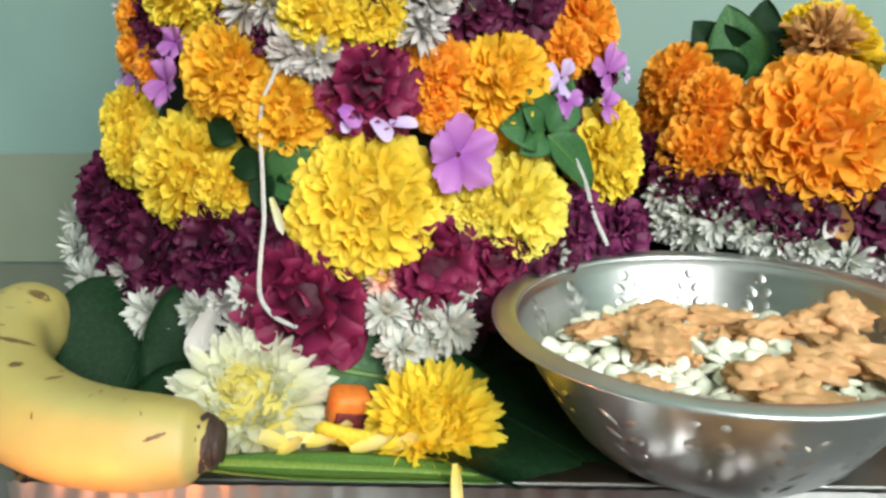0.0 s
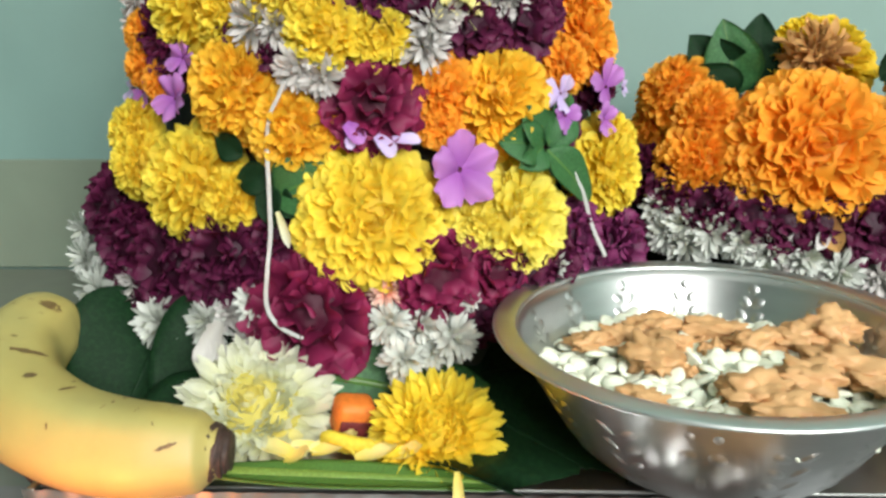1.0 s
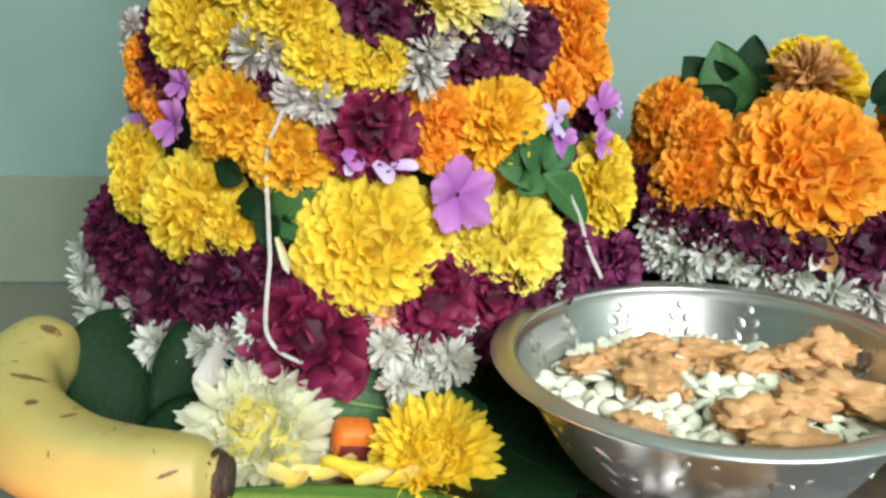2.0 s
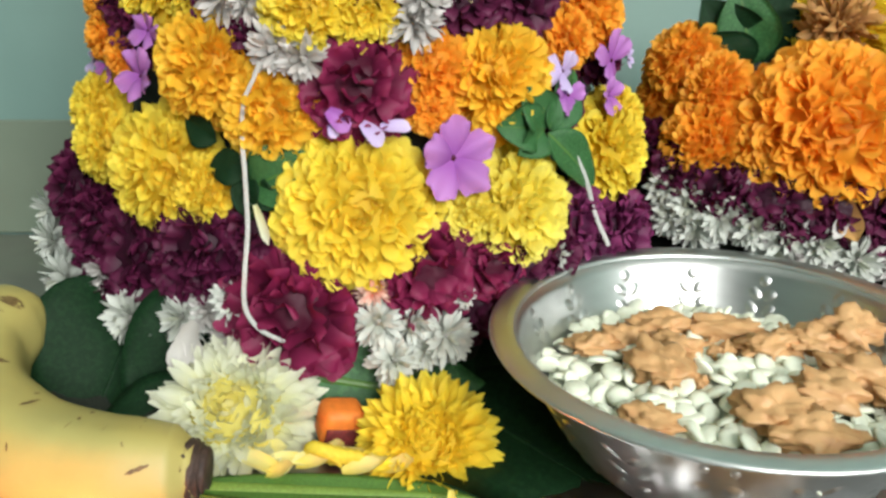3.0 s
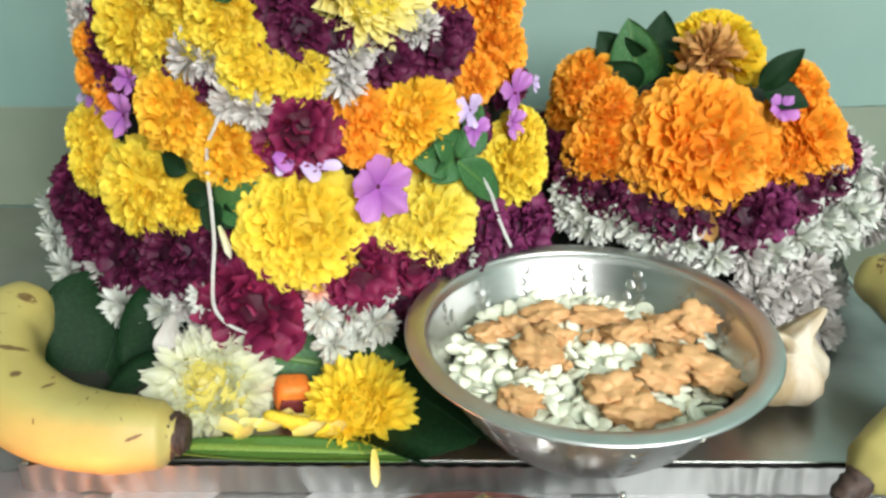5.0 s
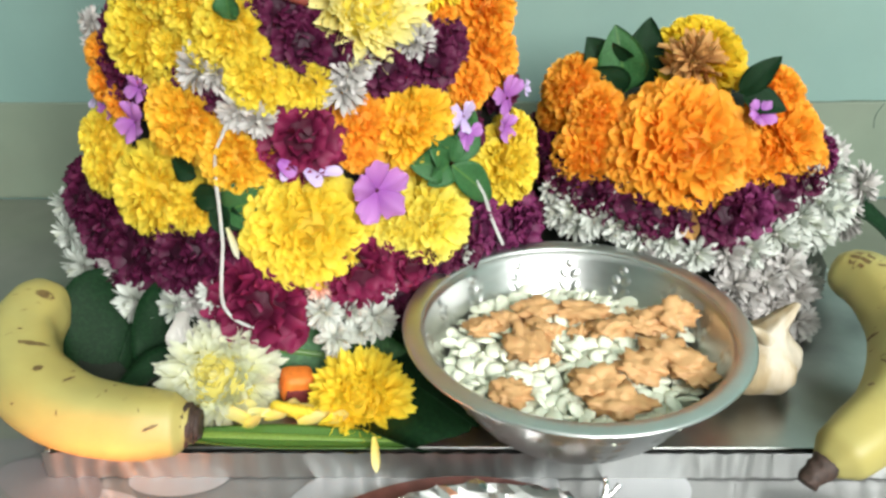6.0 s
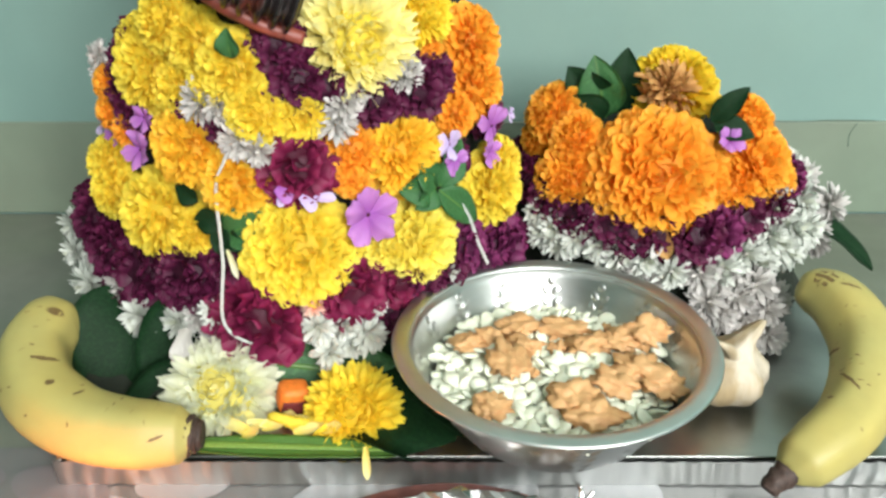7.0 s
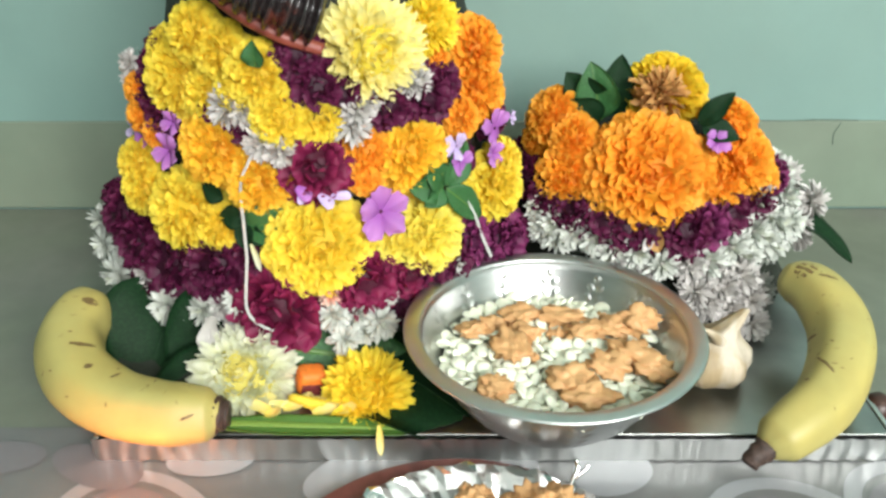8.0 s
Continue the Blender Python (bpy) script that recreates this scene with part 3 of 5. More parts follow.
def tray():
    ob = thing("steel_tray", Matrix(), "shallow rectangular stainless steel tray holding the offerings", "tray")
    x0, x1, y0, y1 = -0.134, 0.262, 0.236, 0.505
    part("deck", box(x0 + 0.004, x1 - 0.004, y0 + 0.004, y1, TRAY_Z - 0.003, TRAY_Z, 0.0008), DECK_STEEL, ob, smooth=False)
    # front apron with a slightly wavy, hand-beaten face
    verts, faces = [], []
    nx, nz = 260, 7
    for i in range(nx):
        x = x0 + (x1 - x0) * i / (nx - 1)
        for j in range(nz):
            q = j / (nz - 1)
            z = SLAB_Z + 0.0015 + (TRAY_Z + 0.0004 - SLAB_Z - 0.0015) * q
            wave = 0.00060 * math.sin(x * 640 + 3 * noise.noise((x * 30, 0, q))) * (0.5 + noise.noise((x * 14, 3, 0)))
            verts.append((x, y0 + wave + 0.0004 * (1 - q), z))
    for i in range(nx - 1):
        for j in range(nz - 1):
            faces.append((i * nz + j, (i + 1) * nz + j, (i + 1) * nz + j + 1, i * nz + j + 1))
    attach("front_apron", mesh_of("front_apron", verts, faces, TRAY_STEEL), ob, "rippled shiny front edge")
    part("side_wall", box(x0, x0 + 0.003, y0 + 0.002, y1, SLAB_Z + 0.001, TRAY_Z - 0.0005, 0.0008), TRAY_STEEL, ob, smooth=False)
    part("side_wall", box(x1 - 0.003, x1, y0 + 0.002, y1, SLAB_Z + 0.001, TRAY_Z - 0.0005, 0.0008), TRAY_STEEL, ob, smooth=False)
    part("back_wall", box(x0, x1, y1, y1 + 0.003, SLAB_Z + 0.001, TRAY_Z - 0.0005, 0.0008), TRAY_STEEL, ob, smooth=False)
    for fx, fy in ((x0 - 0.005, 0.264), (x1 + 0.004, 0.268), (x0 + 0.002, 0.47), (x1 + 0.002, 0.47)):
        bm = lump(3, 0.0085, 0.05, 3)
        bmesh.ops.translate(bm, verts=bm.verts[:], vec=(fx, fy, SLAB_Z + 0.0085))
        part("foot", bm, DARK_WOOD, ob, "dark rounded foot")


tray()

# ---------------------------------------------------------------- the two flower-covered bodies


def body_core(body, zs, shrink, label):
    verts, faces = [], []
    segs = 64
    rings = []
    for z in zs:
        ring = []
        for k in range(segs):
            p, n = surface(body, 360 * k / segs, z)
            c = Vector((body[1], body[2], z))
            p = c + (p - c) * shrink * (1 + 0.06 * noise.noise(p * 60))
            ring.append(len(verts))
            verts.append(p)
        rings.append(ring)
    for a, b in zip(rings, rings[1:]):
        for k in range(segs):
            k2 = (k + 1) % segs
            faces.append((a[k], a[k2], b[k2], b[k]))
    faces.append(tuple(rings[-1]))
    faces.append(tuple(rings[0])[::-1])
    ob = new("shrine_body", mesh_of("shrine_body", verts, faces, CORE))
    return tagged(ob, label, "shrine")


# filler bodies, coloured near-black so the gaps between flowers read as shade
body_core(CONE, [TRAY_Z + 0.02 * i for i in range(14)], 0.82, "body of the tall shrine under its garlands, near-black for shade in the gaps")
body_core(MOUND, [TRAY_Z + 0.0105 * i for i in range(11)], 0.76, "body of the small shrine under its garlands, near-black for shade in the gaps")

marigold("yellow", CONE, -42.8, 0.1560, 0.0197, 0.45)
marigold("yellow", CONE, -34.9, 0.1792, 0.0137, 0.4)
marigold("yellow", CONE, -31.3, 0.1519, 0.0131, 0.6)
marigold("yellow", CONE, -19.4, 0.1555, 0.0116, 0.5)
marigold("yellow", CONE, -47.2, 0.1662, 0.0122, 0.5)
marigold("yellow", CONE, -26.4, 0.1725, 0.0133, 0.6)
marigold("yellow", CONE, -12.9, 0.1634, 0.0153, 0.35)
marigold("golden", CONE, -37.7, 0.1750, 0.0133, 0.7)
marigold("yellow", CONE, -5.8, 0.1448, 0.0143, 0.35)
marigold("yellow", CONE, 8.9, 0.1433, 0.0127, 0.45)
marigold("orange", CONE, 66.2, 0.1603, 0.0168, 0.5)
marigold("orange", CONE, 62.5, 0.1393, 0.0167, 0.5)
marigold("orange", CONE, 51.2, 0.1305, 0.0102, 0.5)
marigold("orange", CONE, 46.4, 0.1633, 0.0062, 0.7)
marigold("orange", CONE, -58.0, 0.1427, 0.0094, 0.1)
marigold("orange", CONE, -55.4, 0.1309, 0.0094, 0.1)
marigold("orange", CONE, -47.9, 0.1252, 0.0080, 0.2)
marigold("golden", CONE, -27.1, 0.1257, 0.0184, 0.35)
marigold("golden", CONE, -14.1, 0.1111, 0.0153, 0.4)
marigold("golden", CONE, -5.5, 0.1131, 0.0080, 0.5)
marigold("orange", CONE, 21.8, 0.1245, 0.0140, 0.5)
marigold("golden", CONE, 33.4, 0.1198, 0.0194, 0.35)
marigold("orange", CONE, 20.6, 0.1125, 0.0085, 0.5)
marigold("yellow", CONE, -55.6, 0.1034, 0.0126, 0.1)
marigold("yellow", CONE, -51.4, 0.0921, 0.0131, 0.1)
marigold("yellow", CONE, -36.4, 0.0880, 0.0207, 0.35)
marigold("yellow", CONE, -26.3, 0.0841, 0.0119, 0.5)
marigold("yellow", CONE, 5.6, 0.0794, 0.0240, 0.35)
marigold("yellow", CONE, -5.3, 0.0759, 0.0129, 0.5)
marigold("yellow", CONE, 16.2, 0.0822, 0.0112, 0.5)
marigold("lemon", CONE, 34.2, 0.0751, 0.0202, 0.35)
marigold("lemon", CONE, 26.8, 0.0761, 0.0120, 0.5)
marigold("yellow", CONE, 60.0, 0.0869, 0.0178, 0.35)
marigold("yellow", CONE, 66.5, 0.0961, 0.0128, 0.45)
mum("pale", CONE, 26.5, 0.1720, 0.0256, 0.3)
mum("bright", CONE, 46.3, 0.1798, 0.0150, 0.3)
cockscomb("maroon", CONE, -54.1, 0.1443, 0.0115, 0.5)
cockscomb("maroon", CONE, -46.9, 0.1345, 0.0107, 0.5)
cockscomb("maroon", CONE, -18.1, 0.1379, 0.0081, 0.7)
cockscomb("maroon", CONE, -27.5, 0.1436, 0.0088, 0.8)
cockscomb("wine", CONE, 6.8, 0.1197, 0.0158, 0.4)
cockscomb("maroon", CONE, 9.0, 0.1585, 0.0131, 0.5)
cockscomb("maroon", CONE, 16.5, 0.1553, 0.0117, 0.6)
cockscomb("maroon", CONE, 3.9, 0.1737, 0.0106, 0.5)
cockscomb("maroon", CONE, 40.0, 0.1473, 0.0139, 0.5)
cockscomb("maroon", CONE, 29.0, 0.1457, 0.0115, 0.5)
cockscomb("maroon", CONE, 45.4, 0.1516, 0.0104, 0.5)
cockscomb("maroon", CONE, 22.8, 0.1707, 0.0122, 0.9)
cockscomb("maroon", CONE, -61.1, 0.0702, 0.0151, 0.2)
cockscomb("maroon", CONE, -51.7, 0.0598, 0.0141, 0.3)
cockscomb("maroon", CONE, -40.5, 0.0555, 0.0170, 0.5)
cockscomb("maroon", CONE, -26.3, 0.0639, 0.0160, 0.5)
cockscomb("maroon", CONE, -28.9, 0.0544, 0.0123, 0.5)
cockscomb("maroon", CONE, -53.9, 0.0516, 0.0150, 0.6)
cockscomb("maroon", CONE, -17.1, 0.0707, 0.0096, 0.7)
cockscomb("maroon", CONE, -47.1, 0.0415, 0.0122, 0.6)
cockscomb("wine", CONE, -9.4, 0.0447, 0.0209, 0.35)
cockscomb("wine", CONE, -4.5, 0.0615, 0.0120, 0.7)
cockscomb("wine", CONE, 17.5, 0.0588, 0.0162, 0.4)
cockscomb("wine", CONE, 28.2, 0.0577, 0.0122, 0.5)
cockscomb("maroon", CONE, 34.2, 0.0543, 0.0119, 0.5)
cockscomb("maroon", CONE, 25.5, 0.0433, 0.0118, 0.8)
cockscomb("plum", CONE, 58.1, 0.0546, 0.0152, 0.4)
cockscomb("plum", CONE, 46.5, 0.0647, 0.0117, 0.5)
cockscomb("plum", CONE, 51.0, 0.0514, 0.0114, 0.5)
cockscomb("maroon", CONE, 40.7, 0.0561, 0.0110, 0.5)
cockscomb("maroon", CONE, 65.4, 0.0558, 0.0090, 0.5)
cockscomb("maroon", CONE, -77.1, 0.0665, 0.0094, 0.2)
cockscomb("maroon", CONE, -49.9, 0.1668, 0.0095, 0.6)
cockscomb("maroon", CONE, -54.8, 0.1551, 0.0098, 0.6)
cockscomb("maroon", CONE, 66.1, 0.1231, 0.0097, 0.8)
cockscomb("maroon", CONE, 47.8, 0.1094, 0.0108, 0.9)
aster("white", CONE, -76.7, 0.0520, 0.0109, -0.4)
aster("white", CONE, -68.5, 0.0436, 0.0113, -0.3)
aster("white", CONE, -57.2, 0.0349, 0.0141, -0.1)
aster("greyed", CONE, -46.6, 0.0450, 0.0097, 0.15)
aster("white", CONE, -38.1, 0.0318, 0.0119, 0.0)
aster("white", CONE, -46.5, 0.0368, 0.0080, 0.3)
aster("white", CONE, -27.6, 0.0375, 0.0102, 0.0)
aster("greyed", CONE, -32.8, 0.0293, 0.0082, 0.2)
aster("white", CONE, -18.7, 0.0468, 0.0087, 0.0)
aster("greyed", CONE, -19.5, 0.0333, 0.0078, 0.1)
aster("white", CONE, -13.6, 0.0374, 0.0071, 0.3)
aster("greyed", CONE, -24.0, 0.0408, 0.0078, 0.2)
aster("white", CONE, 8.6, 0.0425, 0.0095, 0.0)
aster("white", CONE, 14.4, 0.0404, 0.0085, 0.15)
aster("white", CONE, 11.1, 0.0279, 0.0097, 0.0)
aster("white", CONE, 19.7, 0.0347, 0.0108, 0.0)
aster("white", CONE, 22.8, 0.0476, 0.0048, 0.15)
aster("peach", CONE, 8.2, 0.0533, 0.0068, 0.0)
aster("white", CONE, 16.2, 0.0297, 0.0070, 0.2)
aster("greyed", CONE, -63.7, 0.1472, 0.0078, -0.2)
aster("greyed", CONE, -22.1, 0.1472, 0.0112, 0.1)
aster("greyed", CONE, -17.1, 0.1463, 0.0085, 0.1)
aster("greyed", CONE, -11.4, 0.1314, 0.0100, 0.0)
aster("greyed", CONE, -5.7, 0.1282, 0.0094, 0.0)
aster("greyed", CONE, 37.0, 0.1553, 0.0091, 0.0)
aster("greyed", CONE, 34.4, 0.1531, 0.0076, 0.1)
aster("greyed", CONE, 17.8, 0.1395, 0.0103, 0.0)
aster("greyed", CONE, 20.1, 0.1458, 0.0098, 0.0)
aster("greyed", CONE, 23.7, 0.1502, 0.0069, 0.1)
aster("white", CONE, 40.5, 0.0554, 0.0066, 0.2)
aster("greyed", CONE, -61.4, 0.1549, 0.0077, -0.4)
marigold("orange", MOUND, -70.4, 0.1191, 0.0158, 0.45)
marigold("orange", MOUND, -75.9, 0.1014, 0.0105, 0.5)
marigold("orange", MOUND, -49.4, 0.1107, 0.0135, 0.6)
marigold("orange", MOUND, -45.4, 0.0886, 0.0171, 0.4)
marigold("orange", MOUND, -9.3, 0.0970, 0.0289, 0.35)
marigold("orange", MOUND, -23.9, 0.0901, 0.0173, 0.5)
marigold("orange", MOUND, 8.0, 0.0945, 0.0182, 0.5)
marigold("orange", MOUND, 38.0, 0.0973, 0.0210, 0.4)
marigold("orange", MOUND, 37.8, 0.1227, 0.0128, 0.5)
marigold("orange", MOUND, 24.5, 0.0900, 0.0157, 0.5)
marigold("orange", MOUND, 47.8, 0.0874, 0.0140, 0.5)
cockscomb("maroon", MOUND, -66.3, 0.0813, 0.0110, 0.5)
cockscomb("maroon", MOUND, -50.0, 0.0772, 0.0107, 0.5)
cockscomb("maroon", MOUND, -35.9, 0.0730, 0.0111, 0.5)
cockscomb("maroon", MOUND, -22.3, 0.0713, 0.0133, 0.5)
cockscomb("maroon", MOUND, -14.1, 0.0676, 0.0128, 0.5)
cockscomb("maroon", MOUND, -5.1, 0.0695, 0.0116, 0.5)
cockscomb("maroon", MOUND, 7.1, 0.0682, 0.0147, 0.5)
cockscomb("plum", MOUND, 14.7, 0.0697, 0.0137, 0.5)
cockscomb("maroon", MOUND, 25.2, 0.0745, 0.0128, 0.5)
cockscomb("maroon", MOUND, 42.1, 0.0781, 0.0113, 0.5)
cockscomb("plum", MOUND, 63.0, 0.0837, 0.0099, 0.5)
cockscomb("maroon", MOUND, -83.8, 0.0862, 0.0095, 0.5)
vinca("purple", CONE, 22.3, 0.0955, 0.0153, lift=0.0023, spin=0.3)
vinca("purple", CONE, -40.0, 0.1189, 0.0111, lift=0.0011, seed=0)
vinca("purple", CONE, -40.2, 0.1343, 0.0077, lift=-0.0008, seed=0)
vinca("lilac", CONE, -60.8, 0.1204, 0.0066, lift=0.0007, seed=2)
vinca("purple", CONE, -53.6, 0.1198, 0.0064, lift=0.0006, seed=2)
vinca("purple", CONE, 45.2, 0.1111, 0.0091, lift=0.0027, seed=1)
vinca("lilac", CONE, 44.5, 0.1195, 0.0079, lift=0.0032, seed=2)
vinca("purple", CONE, 60.7, 0.1199, 0.0118, lift=0.0012, seed=1)
vinca("purple", CONE, 58.0, 0.1077, 0.0084, lift=0.0008, seed=0)
vinca("lilac", CONE, 74.6, 0.1184, 0.0047, lift=-0.0009, seed=0)
# asters below z 0.05 on the small shrine use the darker, greyer petals
aster("white", MOUND, -45, 0.061, 0.0105, sink=0.6)
aster("white", MOUND, -50, 0.070, 0.0111)
aster("white", MOUND, -47, 0.059, 0.0104, sink=0.6)
aster("white", MOUND, -41, 0.064, 0.0109)
aster("white", MOUND, -39, 0.057, 0.0109, sink=0.6)
aster("white", MOUND, -33, 0.063, 0.0115)
aster("greyed", MOUND, -23, 0.061, 0.0102, sink=0.6)
aster("white", MOUND, -28, 0.068, 0.0107)
aster("greyed", MOUND, -12, 0.049, 0.0107, sink=0.6)
aster("white", MOUND, -17, 0.058, 0.0113)
aster("white", MOUND, -19, 0.051, 0.0096, sink=0.6)
aster("white", MOUND, -24, 0.060, 0.0101)
aster("greyed", MOUND, -15, 0.045, 0.0101, sink=0.6)
aster("white", MOUND, -9, 0.055, 0.0106)
aster("greyed", MOUND, -7, 0.043, 0.0107, sink=0.6)
aster("white", MOUND, -1, 0.050, 0.0113)
aster("greyed", MOUND, 14, 0.042, 0.0107, sink=0.6)
aster("greyed", MOUND, 8, 0.049, 0.0113)
aster("greyed", MOUND, 20, 0.044, 0.0113, sink=0.6)
aster("white", MOUND, 15, 0.051, 0.0119)
aster("white", MOUND, 30, 0.050, 0.0120, sink=0.6)
aster("white", MOUND, 24, 0.056, 0.0126)
aster("white", MOUND, 41, 0.055, 0.0127, sink=0.6)
aster("white", MOUND, 35, 0.061, 0.0134)
aster("white", MOUND, 44, 0.050, 0.0124, sink=0.6)
aster("white", MOUND, 50, 0.060, 0.0131)
aster("greyed", MOUND, 78, 0.039, 0.0118, sink=0.6)
aster("greyed", MOUND, 72, 0.048, 0.0124)
aster("white", MOUND, 46, 0.065, 0.0115, sink=0.6)
aster("white", MOUND, 41, 0.076, 0.0121)
aster("white", MOUND, 71, 0.063, 0.0121, sink=0.6)
aster("white", MOUND, 65, 0.068, 0.0127)
aster("white", MOUND, 87, 0.066, 0.0124, sink=0.6)
aster("white", MOUND, 81, 0.076, 0.0131)
aster("white", MOUND, 72, 0.083, 0.0095, sink=0.6)
aster("white", MOUND, 67, 0.088, 0.0100)
aster("greyed", MOUND, 32, 0.029, 0.0127, sink=0.6)
aster("greyed", MOUND, 26, 0.040, 0.0134)
aster("greyed", MOUND, 13, 0.028, 0.0114, sink=0.6)
aster("greyed", MOUND, 19, 0.035, 0.0120)
aster("greyed", MOUND, 15, 0.027, 0.0107, sink=0.6)
aster("greyed", MOUND, 10, 0.034, 0.0113)
aster("greyed", MOUND, 22, 0.022, 0.0122, sink=0.6)
aster("greyed", MOUND, 28, 0.026, 0.0128)
aster("greyed", MOUND, 21, 0.012, 0.0110, sink=0.6)
aster("greyed", MOUND, 27, 0.012, 0.0116)
vinca("purple", MOUND, 18, 0.112, 0.0079)

# wilted yellow marigold with brown shrivelled petals on top of the small shrine
place_flower("marigold", marigold_meshes("wilted", 0), (0.167, 0.392, 0.128), (0.05, -0.65, 1.0), 0.0262,
             "half-wilted yellow marigold with brown heart on the small garlanded shrine", "marigold", "marigolds on the small garlanded shrine")
place_flower("withered_flower", (("petals", flower_mesh("petals", PETAL["withered"], 300, 110, (0, 0.9), (10, 95), 0.25, (0.3, 0.9), (0.08, 0.15), (0.5, -0.8), 0.5, 0.5, "lance", 0.8, 1.4)),),
             (0.159, 0.375, 0.130), (-0.15, -1, 0.35), 0.0165, "brown shrivelled flower heart against the wilted marigold", "flower", "withered flowers")

# leaves on the shrines
leaf_on(CONE, 38.7, 0.1016, 30.3, 0.1039, GREEN, 0.003, 0.009, wide=0.42)
leaf_on(CONE, 39.0, 0.1015, 35.4, 0.1155, GREEN, 0.003, 0.009, wide=0.44)
leaf_on(CONE, 39.0, 0.1009, 33.2, 0.0943, GREEN, 0.003, 0.01, wide=0.4)
leaf_on(CONE, 39.7, 0.0994, 48.4, 0.0775, GREEN, 0.003, 0.01, wide=0.24)
leaf_on(CONE, 39.9, 0.1010, 50.3, 0.1194, GREEN, 0.003, 0.005, wide=0.26)
leaf_on(CONE, 39.8, 0.1011, 41.1, 0.1122, GREEN, 0.004, 0.008, wide=0.3)
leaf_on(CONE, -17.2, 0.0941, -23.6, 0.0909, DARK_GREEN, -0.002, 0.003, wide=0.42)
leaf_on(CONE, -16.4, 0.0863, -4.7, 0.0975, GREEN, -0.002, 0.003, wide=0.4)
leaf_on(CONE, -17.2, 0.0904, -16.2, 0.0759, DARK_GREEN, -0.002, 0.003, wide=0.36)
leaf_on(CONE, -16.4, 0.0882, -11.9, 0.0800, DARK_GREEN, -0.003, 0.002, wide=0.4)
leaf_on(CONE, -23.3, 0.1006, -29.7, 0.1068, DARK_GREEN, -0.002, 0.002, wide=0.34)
leaf_on(CONE, -10.2, 0.1686, -10.1, 0.1795, GREEN, 0.006, 0.012, wide=0.42)
leaf((0.131, 0.386, 0.113), (0.108, 0.382, 0.139), (-0.3, -1, 0.3), DARK_GREEN, 0.4, 0.36, label="dark green leaf on the small garlanded shrine", group="shrine leaves")
leaf((0.130, 0.384, 0.113), (0.121, 0.380, 0.146), (-0.2, -1, 0.3), GREEN, 0.4, 0.36, label="dark green leaf on the small garlanded shrine", group="shrine leaves")
leaf((0.136, 0.388, 0.114), (0.140, 0.388, 0.149), (-0.1, -1, 0.2), DARK_GREEN, 0.3, 0.30, label="dark green leaf on the small garlanded shrine", group="shrine leaves")
leaf((0.128, 0.382, 0.112), (0.112, 0.376, 0.127), (-0.2, -1, 0.4), DARK_GREEN, 0.3, 0.40, label="dark green leaf on the small garlanded shrine", group="shrine leaves")
leaf((0.177, 0.352, 0.122), (0.191, 0.346, 0.141), (0.0, -0.8, 0.6), DARK_GREEN, 0.4, 0.24, label="dark green leaf on the small garlanded shrine", group="shrine leaves")
leaf((0.178, 0.350, 0.121), (0.198, 0.343, 0.118), (0.0, -0.8, 0.6), DARK_GREEN, 0.4, 0.30, label="dark green leaf on the small garlanded shrine", group="shrine leaves")
# two leaves in the near-black colour of the shrine bodies
leaf((0.150, 0.372, 0.117), (0.125, 0.368, 0.110), (0.0, -0.6, 0.8), CORE, 0.4, 0.24, label="blackish leaf on the small garlanded shrine", group="shrine leaves")
leaf((0.150, 0.370, 0.117), (0.178, 0.366, 0.112), (0.0, -0.6, 0.8), CORE, 0.4, 0.2, label="blackish leaf on the small garlanded shrine", group="shrine leaves")
leaf((0.250, 0.390, 0.052), (0.298, 0.374, 0.030), (0.3, -0.4, 1.0), DARK_GREEN, 0.4, 0.17, label="dark green leaf sticking out behind the small shrine", group="shrine leaves")

for far in ((0.258, 0.396, 0.048), (0.266, 0.390, 0.058), (0.252, 0.402, 0.070), (0.246, 0.378, 0.044), (0.262, 0.404, 0.040), (0.243, 0.366, 0.056)):
    place_flower("aster", aster_meshes("white" if far[2] < 0.058 else "greyed", random.randrange(4)), far, (0.6, -0.7, 0.3), 0.0145, "greyish-white aster in the garland of the small garlanded shrine", "aster", "white asters on the small garlanded shrine")
# black ribbed coil with a red band, near the top of the tall shrine
ribbed = thing("ribbed_coil", Matrix(), "shiny black ribbed coil with a red band on the shrine", "ornament")
coil_pts = [(-0.084, 0.322, 0.231), (-0.067, 0.306, 0.219), (-0.051, 0.300, 0.208), (-0.034, 0.299, 0.199), (-0.017, 0.303, 0.192)]
attach("coil", tube(coil_pts, lambda q: 0.0125 * (1 + 0.14 * math.sin(q * 80)) * (0.85 + 0.25 * q), BLACK_RIB, "coil", 20, 40), ribbed)
attach("band", tube([p[:1] + (p[1] + 0.000, p[2] - 0.016) for p in coil_pts], lambda q: 0.0032, RED_LEATHER, "band", 10, 12), ribbed, "red band under the coil")

crack = new("wall_crack", tube([(0.278, WALL_Y - 0.0032, 0.0605), (0.300, WALL_Y - 0.0032, 0.0600), (0.322, WALL_Y - 0.0032, 0.0612), (0.352, WALL_Y - 0.0032, 0.0606)], 0.00035, CRACK, "wall_crack", 6, 4))
tagged(crack, "thin dark crack in the plaster", "crack", kind="structure")
dent = new("wall_crack", tube([(0.340, WALL_Y - 0.003, 0.059), (0.336, WALL_Y - 0.003, 0.050), (0.337, WALL_Y - 0.003, 0.041)], 0.00045, CRACK, "wall_crack", 6, 4))
tagged(dent, "short dark scratch in the plaster", "crack", kind="structure")

# cotton threads


